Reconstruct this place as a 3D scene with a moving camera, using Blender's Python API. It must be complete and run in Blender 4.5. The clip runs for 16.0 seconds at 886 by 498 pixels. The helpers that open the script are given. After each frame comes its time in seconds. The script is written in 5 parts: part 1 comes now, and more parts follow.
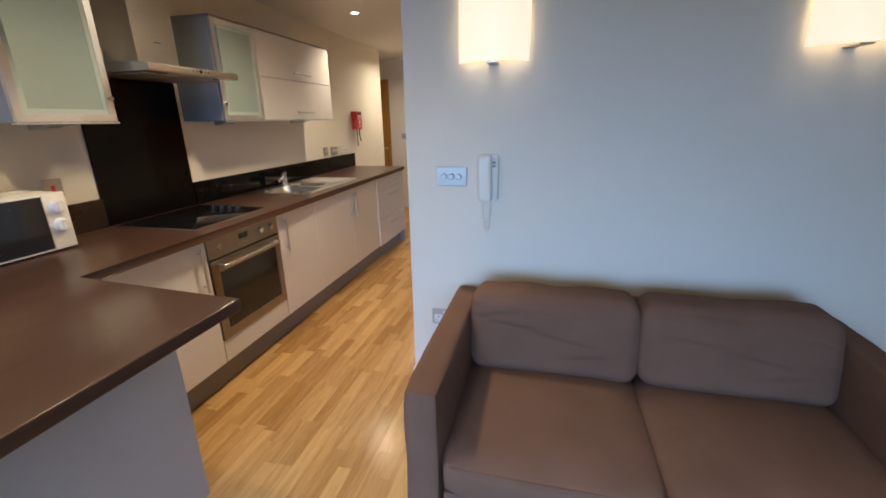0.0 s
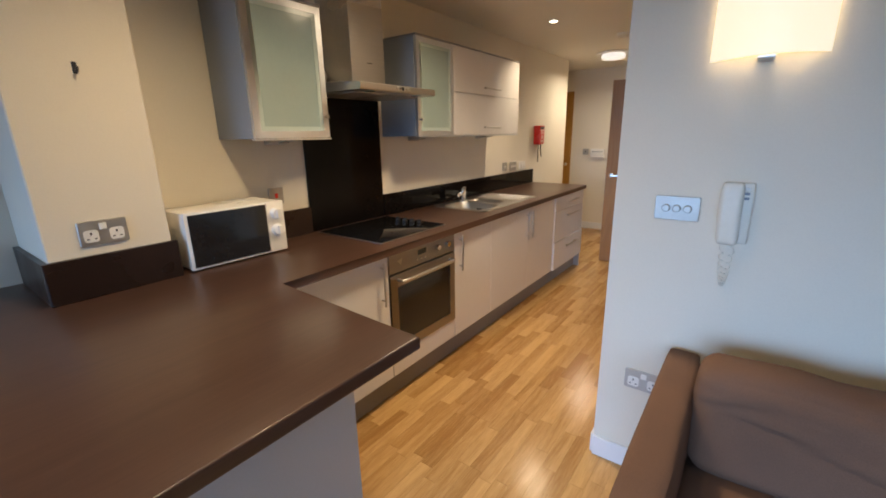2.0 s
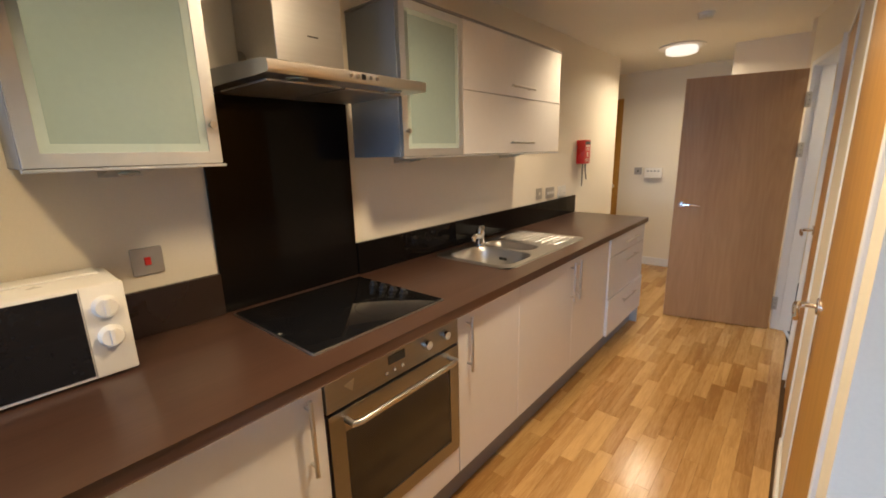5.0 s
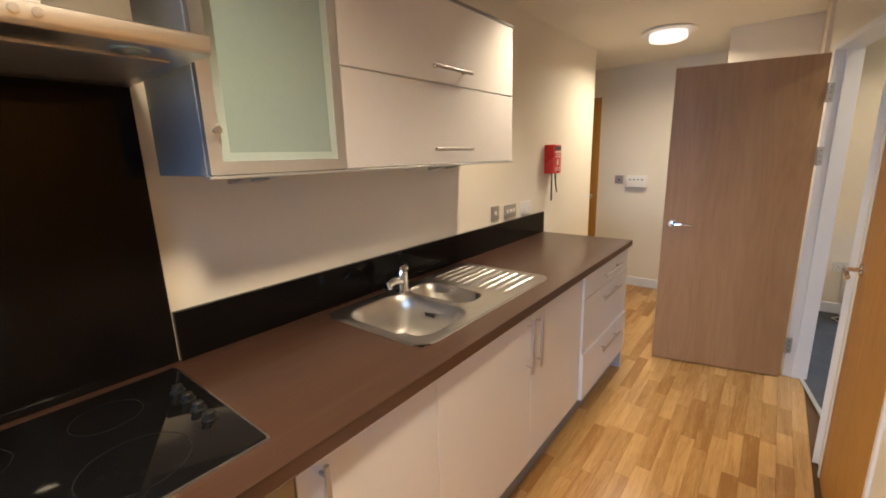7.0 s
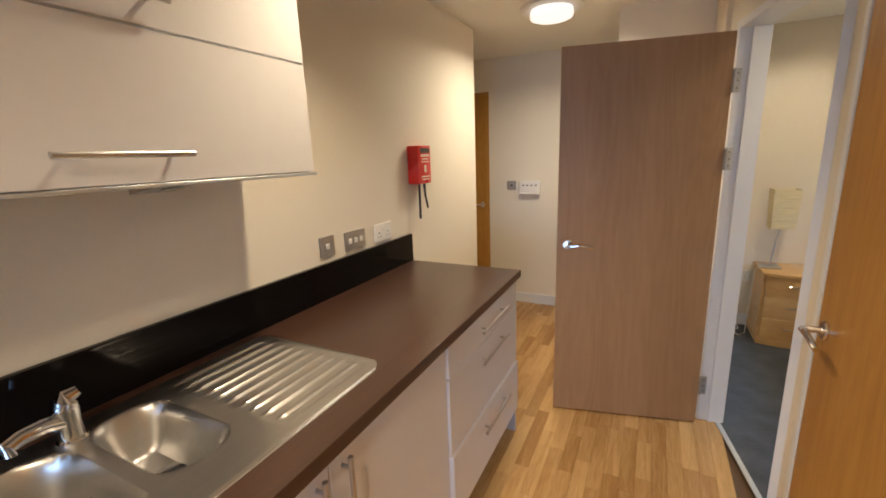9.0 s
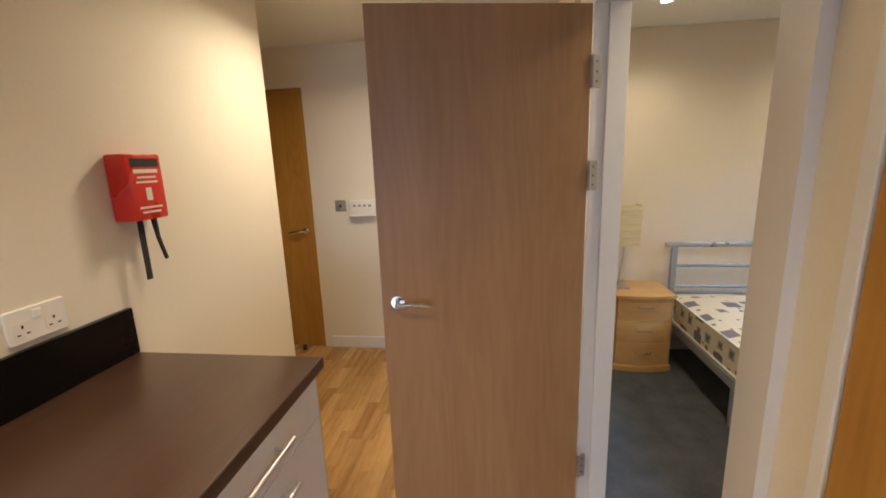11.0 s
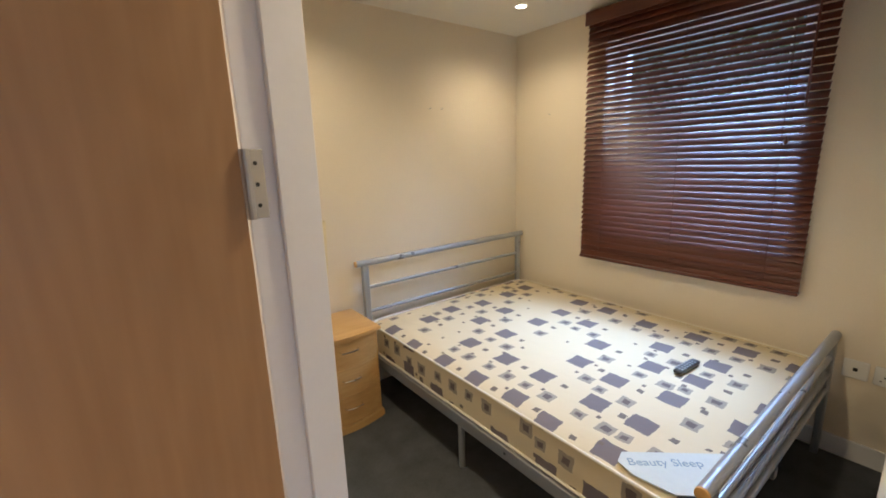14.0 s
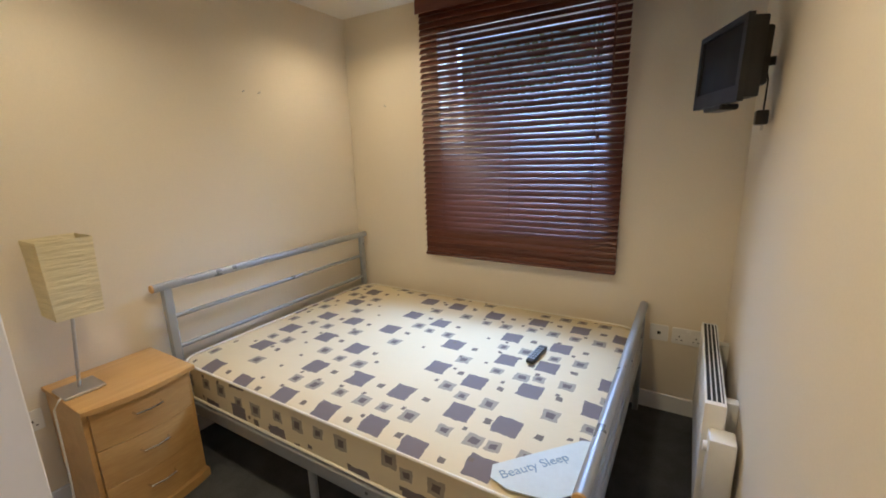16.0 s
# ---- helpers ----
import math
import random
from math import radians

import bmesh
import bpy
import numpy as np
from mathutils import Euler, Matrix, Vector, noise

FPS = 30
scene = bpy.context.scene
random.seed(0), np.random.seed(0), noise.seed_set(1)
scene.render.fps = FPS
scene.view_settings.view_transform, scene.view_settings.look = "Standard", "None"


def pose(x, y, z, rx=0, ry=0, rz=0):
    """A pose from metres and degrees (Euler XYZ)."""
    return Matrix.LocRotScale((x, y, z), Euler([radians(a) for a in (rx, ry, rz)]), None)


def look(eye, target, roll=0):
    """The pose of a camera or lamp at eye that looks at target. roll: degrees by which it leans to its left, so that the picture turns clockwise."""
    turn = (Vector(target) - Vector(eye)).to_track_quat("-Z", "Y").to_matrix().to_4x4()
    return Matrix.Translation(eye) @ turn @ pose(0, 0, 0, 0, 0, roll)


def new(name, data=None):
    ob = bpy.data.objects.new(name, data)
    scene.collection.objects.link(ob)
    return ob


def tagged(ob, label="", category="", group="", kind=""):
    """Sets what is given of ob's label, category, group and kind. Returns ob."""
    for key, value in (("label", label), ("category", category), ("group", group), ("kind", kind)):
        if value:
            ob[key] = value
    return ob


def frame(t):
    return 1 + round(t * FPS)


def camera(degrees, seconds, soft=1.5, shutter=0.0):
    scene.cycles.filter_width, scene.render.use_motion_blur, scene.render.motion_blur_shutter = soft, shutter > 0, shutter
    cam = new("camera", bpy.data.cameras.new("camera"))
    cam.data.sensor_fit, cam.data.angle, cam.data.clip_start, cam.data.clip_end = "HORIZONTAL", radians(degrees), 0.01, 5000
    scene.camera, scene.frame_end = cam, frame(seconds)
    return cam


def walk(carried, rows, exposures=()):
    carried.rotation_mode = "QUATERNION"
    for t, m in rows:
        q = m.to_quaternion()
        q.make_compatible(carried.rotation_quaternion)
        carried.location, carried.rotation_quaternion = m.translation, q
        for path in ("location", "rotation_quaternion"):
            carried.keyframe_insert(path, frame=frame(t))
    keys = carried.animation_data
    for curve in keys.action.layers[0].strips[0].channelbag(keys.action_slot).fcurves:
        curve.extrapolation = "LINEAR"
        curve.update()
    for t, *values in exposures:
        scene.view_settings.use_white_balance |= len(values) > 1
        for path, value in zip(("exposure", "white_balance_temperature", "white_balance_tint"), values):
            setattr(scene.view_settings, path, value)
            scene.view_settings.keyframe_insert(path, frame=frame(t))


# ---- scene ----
cam = camera(93.8, 16.0, 1.8)
PATH = [
    (0, (-0.209, 1.586, 1.442), (-0.675, 3.437, 0.843), -1.0),
    (0.5, (-0.188, 1.597, 1.444), (-0.936, 3.357, 0.858), -1.0),
    (1, (-0.226, 1.617, 1.456), (-1.175, 3.283, 0.885), -1.0),
    (1.5, (-0.319, 1.694, 1.455), (-1.396, 3.288, 0.907), -1.0),
    (2, (-0.442, 1.792, 1.454), (-1.591, 3.342, 0.927), -1.1),
    (2.5, (-0.547, 1.915, 1.45), (-1.734, 3.443, 0.943), -1.1),
    (3, (-0.623, 2.076, 1.467), (-1.843, 3.583, 0.979), -1.3),
    (3.5, (-0.699, 2.212, 1.465), (-1.944, 3.703, 0.988), -1.4),
    (4, (-0.802, 2.369, 1.471), (-2.064, 3.849, 1.005), -1.4),
    (4.2, (-0.835, 2.438, 1.469), (-2.107, 3.911, 1.006), -1.5),
    (6.3, (-1.147, 3.185, 1.473), (-2.407, 4.676, 1.035), -1.6),
    (6.5, (-1.168, 3.266, 1.473), (-2.418, 4.765, 1.036), -1.8),
    (7, (-1.177, 3.495, 1.485), (-2.398, 5.017, 1.049), -1.7),
    (7.5, (-1.216, 3.699, 1.489), (-2.373, 5.271, 1.054), -1.9),
    (8, (-1.248, 3.905, 1.491), (-2.333, 5.529, 1.06), -1.9),
    (8.5, (-1.288, 4.146, 1.479), (-2.277, 5.832, 1.054), -1.7),
    (8.7, (-1.295, 4.243, 1.489), (-2.244, 5.95, 1.057), -1.9),
    (10.8, (-1.34, 5.158, 1.488), (-1.682, 7.084, 1.073), -2.0),
    (11, (-1.336, 5.229, 1.489), (-1.592, 7.169, 1.077), -2.0),
    (11.5, (-1.322, 5.41, 1.483), (-1.352, 7.365, 1.062), -2.2),
    (12, (-1.337, 5.582, 1.492), (-1.113, 7.523, 1.067), -2.1),
    (12.5, (-1.33, 5.726, 1.474), (-0.845, 7.62, 1.053), -2.2),
    (13, (-1.269, 5.865, 1.47), (-0.538, 7.677, 1.045), -2.1),
    (13.5, (-1.213, 5.994, 1.464), (-0.248, 7.693, 1.038), -2.0),
    (14, (-1.158, 6.106, 1.451), (0.024, 7.662, 1.027), -1.9),
    (14.5, (-1.134, 6.191, 1.45), (0.241, 7.577, 1.017), -1.9),
    (15, (-1.108, 6.231, 1.432), (0.419, 7.446, 0.994), -1.8),
    (15.5, (-1.058, 6.244, 1.421), (0.564, 7.329, 0.979), -1.8),
    (16, (-0.981, 6.267, 1.414), (0.689, 7.272, 0.967), -1.7),
]
EXPOSURES = [(0, 0.0, 6150, 10), (2, 0.0, 6500, 10), (4, 0.02, 6950, 10), (6.5, 0.36, 6350, 10), (7.2, 0.32, 6250, 10), (8, 0.18, 6250, 10), (8.7, 0.2, 6300, 10), (11, 0.14, 6550, 10), (12.5, 0.22, 6700, 10), (13.5, 0.2, 6700, 10), (15, 0.1, 6600, 10), (16, 0.03, 6650, 10)]
walk(cam, [(t, look(eye, target, roll)) for t, eye, target, roll in PATH], EXPOSURES)

# ---- world, sun, large lights ----
WARM = (1.0, 0.78, 0.51)
DAY = (0.37, 0.61, 1.0)
CEIL = 2.35

world = bpy.data.worlds.new("world")
scene.world = world
world.use_nodes = True
sky = world.node_tree.nodes.new("ShaderNodeTexSky")
sky.sky_type = "NISHITA"
sky.sun_disc = False
sky.sun_elevation, sky.sun_rotation = radians(28), radians(300)
world.node_tree.nodes["Background"].inputs["Strength"].default_value = 0.06
world.node_tree.links.new(sky.outputs[0], world.node_tree.nodes["Background"].inputs["Color"])


def lamp(name, kind, energy, color, at, target=None, **more):
    data = bpy.data.lights.new(name, kind)
    data.energy, data.color = energy, color
    if "size" in more and kind == "AREA":
        data.shape, data.size, data.size_y = "RECTANGLE", more["size"], more.get("size_y", more["size"])
    if "radius" in more:
        data.shadow_soft_size = more["radius"]
    if "cone" in more:
        data.spot_size, data.spot_blend = radians(more["cone"]), more.get("blend", 0.6)
    ob = new(name, data)
    ob.matrix_world = look(at, target) if target else Matrix.Translation(at)
    return ob


sun = lamp("sun", "SUN", 2.0, (1.0, 0.93, 0.82), (-20, 10, 12), (0, 0, 0))
sun.data.angle = radians(0.5)
# daylight in the openings of the two windows
lamp("living_window_daylight", "AREA", 60, DAY, (-0.6, -1.42, 1.35), (-0.70, 3, -0.85), size=3.4, size_y=1.7).data.spread = radians(76)
lamp("bedroom_window_daylight", "AREA", 260, (0.36, 0.58, 1.0), (2.40, 7.18, 2.80), (1.25, 7.18, 1.40), size=1.5, size_y=0.9)

# ---- materials ----


def material(name, color, rough=0.5, metal=0.0, spec=0.5, var=0.06, scale=6.0, fine=60.0, bump=0.02, stretch=(1, 1, 1), random_tint=0.0, coat=0.0, rough_var=0.08, coat_rough=0.08):
    m = bpy.data.materials.new(name)
    m.use_nodes = True
    nt = m.node_tree
    b = nt.nodes["Principled BSDF"]
    tc, mp = nt.nodes.new("ShaderNodeTexCoord"), nt.nodes.new("ShaderNodeMapping")
    mp.inputs["Scale"].default_value = stretch
    nt.links.new(tc.outputs["Object"], mp.inputs["Vector"])
    n1, n2 = nt.nodes.new("ShaderNodeTexNoise"), nt.nodes.new("ShaderNodeTexNoise")
    n1.inputs["Scale"].default_value, n1.inputs["Detail"].default_value = scale, 3
    n2.inputs["Scale"].default_value, n2.inputs["Detail"].default_value = fine, 4
    for n in (n1, n2):
        nt.links.new(mp.outputs[0], n.inputs["Vector"])
    mix = nt.nodes.new("ShaderNodeMath")
    mix.operation = "ADD"
    nt.links.new(n1.outputs[0], mix.inputs[0])
    nt.links.new(n2.outputs[0], mix.inputs[1])
    rng = nt.nodes.new("ShaderNodeMapRange")
    rng.inputs[1].default_value, rng.inputs[2].default_value = 0.6, 1.4
    rng.inputs[3].default_value, rng.inputs[4].default_value = 1 - var, 1 + var
    nt.links.new(mix.outputs[0], rng.inputs[0])
    value = rng.outputs[0]
    if random_tint:
        info, r2, mul = nt.nodes.new("ShaderNodeObjectInfo"), nt.nodes.new("ShaderNodeMapRange"), nt.nodes.new("ShaderNodeMath")
        r2.inputs[3].default_value, r2.inputs[4].default_value = 1 - random_tint, 1 + random_tint
        mul.operation = "MULTIPLY"
        nt.links.new(info.outputs["Random"], r2.inputs[0])
        nt.links.new(r2.outputs[0], mul.inputs[0])
        nt.links.new(value, mul.inputs[1])
        value = mul.outputs[0]
    scl = nt.nodes.new("ShaderNodeVectorMath")
    scl.operation = "SCALE"
    scl.inputs[0].default_value = color
    nt.links.new(value, scl.inputs["Scale"])
    nt.links.new(scl.outputs[0], b.inputs["Base Color"])
    rr = nt.nodes.new("ShaderNodeMapRange")
    rr.inputs[1].default_value, rr.inputs[2].default_value = 0.3, 0.7
    rr.inputs[3].default_value, rr.inputs[4].default_value = max(0.02, rough - rough_var), min(1, rough + rough_var)
    nt.links.new(n1.outputs[0], rr.inputs[0])
    nt.links.new(rr.outputs[0], b.inputs["Roughness"])
    b.inputs["Metallic"].default_value = metal
    b.inputs["Specular IOR Level"].default_value = spec
    b.inputs["Coat Weight"].default_value = coat
    b.inputs["Coat Roughness"].default_value = coat_rough
    if bump:
        bp = nt.nodes.new("ShaderNodeBump")
        bp.inputs["Strength"].default_value, bp.inputs["Distance"].default_value = bump * 10, 0.001
        nt.links.new(n2.outputs[0], bp.inputs["Height"])
        nt.links.new(bp.outputs[0], b.inputs["Normal"])
    return m


def wood(name, dark, light, rough=0.4, along=1, grain=14.0, random_tint=0.0, island=False, spec=0.4, figure=0.0, relief=0.12):
    """Veneer with stretched grain along an axis."""
    m = bpy.data.materials.new(name)
    m.use_nodes = True
    nt = m.node_tree
    b = nt.nodes["Principled BSDF"]
    tc, mp = nt.nodes.new("ShaderNodeTexCoord"), nt.nodes.new("ShaderNodeMapping")
    sc = [1.0, 1.0, 1.0]
    sc[along] = 0.07
    mp.inputs["Scale"].default_value = sc
    nt.links.new(tc.outputs["Object"], mp.inputs["Vector"])
    vec = mp.outputs[0]
    tint = None
    if random_tint:
        src = nt.nodes.new("ShaderNodeNewGeometry").outputs["Random Per Island"] if island else nt.nodes.new("ShaderNodeObjectInfo").outputs["Random"]
        tint = src
        add, comb = nt.nodes.new("ShaderNodeVectorMath"), nt.nodes.new("ShaderNodeVectorMath")
        comb.operation = "SCALE"
        comb.inputs[0].default_value = (13.0, 7.0, 5.0)
        nt.links.new(src, comb.inputs["Scale"])
        nt.links.new(vec, add.inputs[0])
        nt.links.new(comb.outputs[0], add.inputs[1])
        vec = add.outputs[0]
    n1, n2 = nt.nodes.new("ShaderNodeTexNoise"), nt.nodes.new("ShaderNodeTexNoise")
    n1.inputs["Scale"].default_value, n1.inputs["Detail"].default_value, n1.inputs["Distortion"].default_value = grain, 6, 0.8
    n2.inputs["Scale"].default_value, n2.inputs["Detail"].default_value = grain * 9, 5
    for n in (n1, n2):
        nt.links.new(vec, n.inputs["Vector"])
    avg = nt.nodes.new("ShaderNodeMix")
    avg.inputs[0].default_value = 0.4
    nt.links.new(n1.outputs[0], avg.inputs[2])
    nt.links.new(n2.outputs[0], avg.inputs[3])
    value = avg.outputs[0]
    if tint is not None:
        r2, add2 = nt.nodes.new("ShaderNodeMapRange"), nt.nodes.new("ShaderNodeMath")
        r2.inputs[3].default_value, r2.inputs[4].default_value = -random_tint, random_tint
        nt.links.new(tint, r2.inputs[0])
        nt.links.new(value, add2.inputs[0])
        nt.links.new(r2.outputs[0], add2.inputs[1])
        value = add2.outputs[0]
    if figure:
        # growth rings cut flat: arched contour lines of a slow noise
        mp3, n3 = nt.nodes.new("ShaderNodeMapping"), nt.nodes.new("ShaderNodeTexNoise")
        sc3 = [1.0, 1.0, 1.0]
        sc3[along] = 0.16
        mp3.inputs["Scale"].default_value = sc3
        mp3.inputs["Location"].default_value = (1.7, 0.4, 2.3)
        nt.links.new(tc.outputs["Object"], mp3.inputs["Vector"])
        n3.inputs["Scale"].default_value, n3.inputs["Detail"].default_value = 4.2, 1.5
        nt.links.new(mp3.outputs[0], n3.inputs["Vector"])
        prev = n3.outputs[0]
        for op, k in (("MULTIPLY", 95.0), ("SINE", 0.0), ("MULTIPLY", figure)):
            st = nt.nodes.new("ShaderNodeMath")
            st.operation = op
            nt.links.new(prev, st.inputs[0])
            st.inputs[1].default_value = k
            prev = st.outputs[0]
        add3 = nt.nodes.new("ShaderNodeMath")
        nt.links.new(value, add3.inputs[0])
        nt.links.new(prev, add3.inputs[1])
        value = add3.outputs[0]
    ramp = nt.nodes.new("ShaderNodeValToRGB")
    ramp.color_ramp.elements[0].position, ramp.color_ramp.elements[1].position = 0.3, 0.72
    ramp.color_ramp.elements[0].color, ramp.color_ramp.elements[1].color = (*dark, 1), (*light, 1)
    nt.links.new(value, ramp.inputs[0])
    nt.links.new(ramp.outputs[0], b.inputs["Base Color"])
    b.inputs["Roughness"].default_value = rough
    b.inputs["Specular IOR Level"].default_value = spec
    bp = nt.nodes.new("ShaderNodeBump")
    bp.inputs["Strength"].default_value, bp.inputs["Distance"].default_value = relief, 0.001
    nt.links.new(n2.outputs[0], bp.inputs["Height"])
    nt.links.new(bp.outputs[0], b.inputs["Normal"])
    return m


def glow(name, color, strength):
    m = bpy.data.materials.new(name)
    m.use_nodes = True
    b = m.node_tree.nodes["Principled BSDF"]
    b.inputs["Base Color"].default_value = (0.85, 0.82, 0.75, 1)
    b.inputs["Emission Color"].default_value = (*color, 1)
    b.inputs["Emission Strength"].default_value = strength
    return m


def glass(name, tint=(1, 1, 1), rough=0.0):
    m = bpy.data.materials.new(name)
    m.use_nodes = True
    b = m.node_tree.nodes["Principled BSDF"]
    b.inputs["Base Color"].default_value = (*tint, 1)
    b.inputs["Transmission Weight"].default_value = 1.0
    b.inputs["Roughness"].default_value = rough
    b.inputs["IOR"].default_value = 1.45
    return m


PAINT = material("wall_paint", (0.77, 0.72, 0.62), 0.75, spec=0.25, var=0.03, scale=1.6, fine=180, bump=0.012)
PAINT_BED = material("bedroom_paint", (0.78, 0.70, 0.57), 0.7, spec=0.25, var=0.03, scale=1.6, fine=180, bump=0.012)
CEILING = material("ceiling_paint", (0.80, 0.78, 0.72), 0.8, spec=0.2, var=0.02, scale=1.5, fine=150, bump=0.01)
TRIM = material("gloss_white_trim", (0.76, 0.775, 0.80), 0.36, var=0.02, scale=2, fine=80, bump=0.008, rough_var=0.02)
PLASTIC = material("white_plastic", (0.80, 0.79, 0.76), 0.35, var=0.02, bump=0.0)
CREAM_PLASTIC = material("cream_plastic", (0.78, 0.75, 0.66), 0.4, var=0.03, bump=0.0)
BLACK = material("black_plastic", (0.012, 0.012, 0.013), 0.35, var=0.1, bump=0.01)
DARKGAP = material("dark_recess", (0.02, 0.02, 0.02), 0.8, bump=0.0)
OVEN_STEEL = material("dark_brushed_steel", (0.30, 0.295, 0.29), 0.34, metal=1.0, var=0.06, scale=3, fine=90, stretch=(1, 0.05, 1), bump=0.01)
STEEL = material("brushed_steel", (0.55, 0.545, 0.54), 0.32, metal=1.0, var=0.06, scale=3, fine=90, stretch=(1, 0.05, 1), bump=0.01)
CHROME = material("chrome", (0.72, 0.72, 0.73), 0.1, metal=1.0, var=0.02, bump=0.0, rough_var=0.03)
PLATE = material("satin_steel_plate", (0.47, 0.46, 0.44), 0.42, metal=0.8, var=0.05, scale=20, bump=0.01)
CABINET = material("gloss_cream_door", (0.67, 0.665, 0.675), 0.42, var=0.02, scale=2, fine=30, bump=0.0, coat=0.4, rough_var=0.02, coat_rough=0.025)
CARCASS = material("grey_carcass", (0.215, 0.24, 0.275), 0.45, var=0.05, scale=6, fine=120, bump=0.01)
PANEL = material("grey_end_panel", (0.42, 0.43, 0.44), 0.5, var=0.03, scale=4, fine=140, bump=0.01)
PLINTH = material("grey_plinth", (0.20, 0.20, 0.21), 0.4, var=0.08, scale=6, bump=0.01)
ALU = material("aluminium_frame", (0.62, 0.65, 0.68), 0.4, metal=0.8, var=0.03, scale=10, bump=0.0)
FROST = material("frosted_glass", (0.285, 0.375, 0.36), 0.16, var=0.03, scale=3, bump=0.0, coat=0.3, rough_var=0.03)
FROST_EDGE = material("clear_glass_edge", (0.43, 0.53, 0.51), 0.14, var=0.04, scale=5, bump=0.0, coat=0.3, rough_var=0.03)
WORKTOP = wood("wenge_laminate_worktop", (0.049, 0.0245, 0.0165), (0.080, 0.041, 0.028), rough=0.30, along=1, grain=16, spec=0.55, relief=0.0)
UPSTAND = material("dark_wenge_upstand", (0.020, 0.011, 0.009), 0.3, var=0.2, scale=5, fine=60, bump=0.01)
SPLASH = material("black_gloss_splashback", (0.006, 0.005, 0.005), 0.06, spec=0.12, var=0.2, bump=0.0, rough_var=0.02)
HOBGLASS = material("black_ceramic_glass", (0.006, 0.006, 0.007), 0.04, spec=0.5, var=0.2, bump=0.0, rough_var=0.02)
RED = material("red_plastic", (0.62, 0.025, 0.018), 0.3, var=0.05, bump=0.0)
SOFA = material("brown_woven_fabric", (0.150, 0.088, 0.062), 0.95, spec=0.15, var=0.20, scale=5, fine=420, bump=0.10)
OAK = wood("oak_door_veneer", (0.300, 0.166, 0.078), (0.405, 0.243, 0.126), rough=0.45, along=2, grain=5, figure=0.035)
OAK_ORANGE = wood("varnished_oak_door", (0.36, 0.175, 0.035), (0.51, 0.275, 0.065), rough=0.38, along=2, grain=9, figure=0.04)
BEECH = wood("beech_veneer", (0.50, 0.275, 0.095), (0.66, 0.41, 0.165), rough=0.38, along=0, grain=12)
STRIP = wood("oak_floor_strip", (0.31, 0.160, 0.052), (0.56, 0.345, 0.140), rough=0.21, along=1, grain=22, random_tint=0.17, spec=0.45)
STRIP_FAR = wood("oak_floor_strip_far", (0.31, 0.160, 0.052), (0.56, 0.345, 0.140), rough=0.21, along=1, grain=22, random_tint=0.17, island=True, spec=0.45)
SUBFLOOR = material("floor_joint", (0.10, 0.055, 0.025), 0.8, bump=0.0)
CARPET = material("charcoal_carpet", (0.080, 0.085, 0.092), 1.0, spec=0.05, var=0.35, scale=8, fine=300, bump=0.25)
SILVER = material("silver_painted_steel", (0.36, 0.38, 0.41), 0.35, metal=0.55, var=0.04, scale=10, bump=0.0)
SLAT = wood("mahogany_slat", (0.07, 0.018, 0.010), (0.15, 0.045, 0.025), rough=0.35, along=1, grain=20, random_tint=0.08)
PAPER = material("crinkled_paper_shade", (0.77, 0.68, 0.45), 0.85, spec=0.1, var=0.10, scale=12, fine=28, stretch=(0.35, 0.35, 3), bump=0.8)
CORD = material("white_flex", (0.75, 0.74, 0.70), 0.45, bump=0.0)
RUBBER = material("black_webbing", (0.015, 0.015, 0.015), 0.7, bump=0.02)
INK = material("blue_print", (0.20, 0.30, 0.40), 0.7, bump=0.0)
LABEL = material("pale_blue_label", (0.54, 0.60, 0.60), 0.55, var=0.05, bump=0.0)
SHADE_GLOW = glow("lit_opal_glass", (1.0, 0.84, 0.55), 0.85)
LENS_GLOW = glow("lit_downlight_lens", (1.0, 0.88, 0.66), 14.0)
DISC_GLOW = glow("lit_diffuser", (1.0, 0.96, 0.90), 0.75)
LAWN = material("lawn", (0.035, 0.06, 0.02), 0.9, var=0.3, scale=1.5, fine=40, bump=0.1)
BARK = material("bark", (0.06, 0.045, 0.035), 0.9, var=0.3, scale=8, fine=60, bump=0.2)
LEAF = material("leaf", (0.04, 0.075, 0.03), 0.55, var=0.35, scale=3, fine=20, bump=0.0)
PANE = glass("window_glass")
TV_SCREEN = material("matt_screen", (0.012, 0.012, 0.013), 0.55, spec=0.2, var=0.1, bump=0.0)
SCREEN = material("dark_screen", (0.012, 0.013, 0.016), 0.12, var=0.1, bump=0.0, rough_var=0.03)


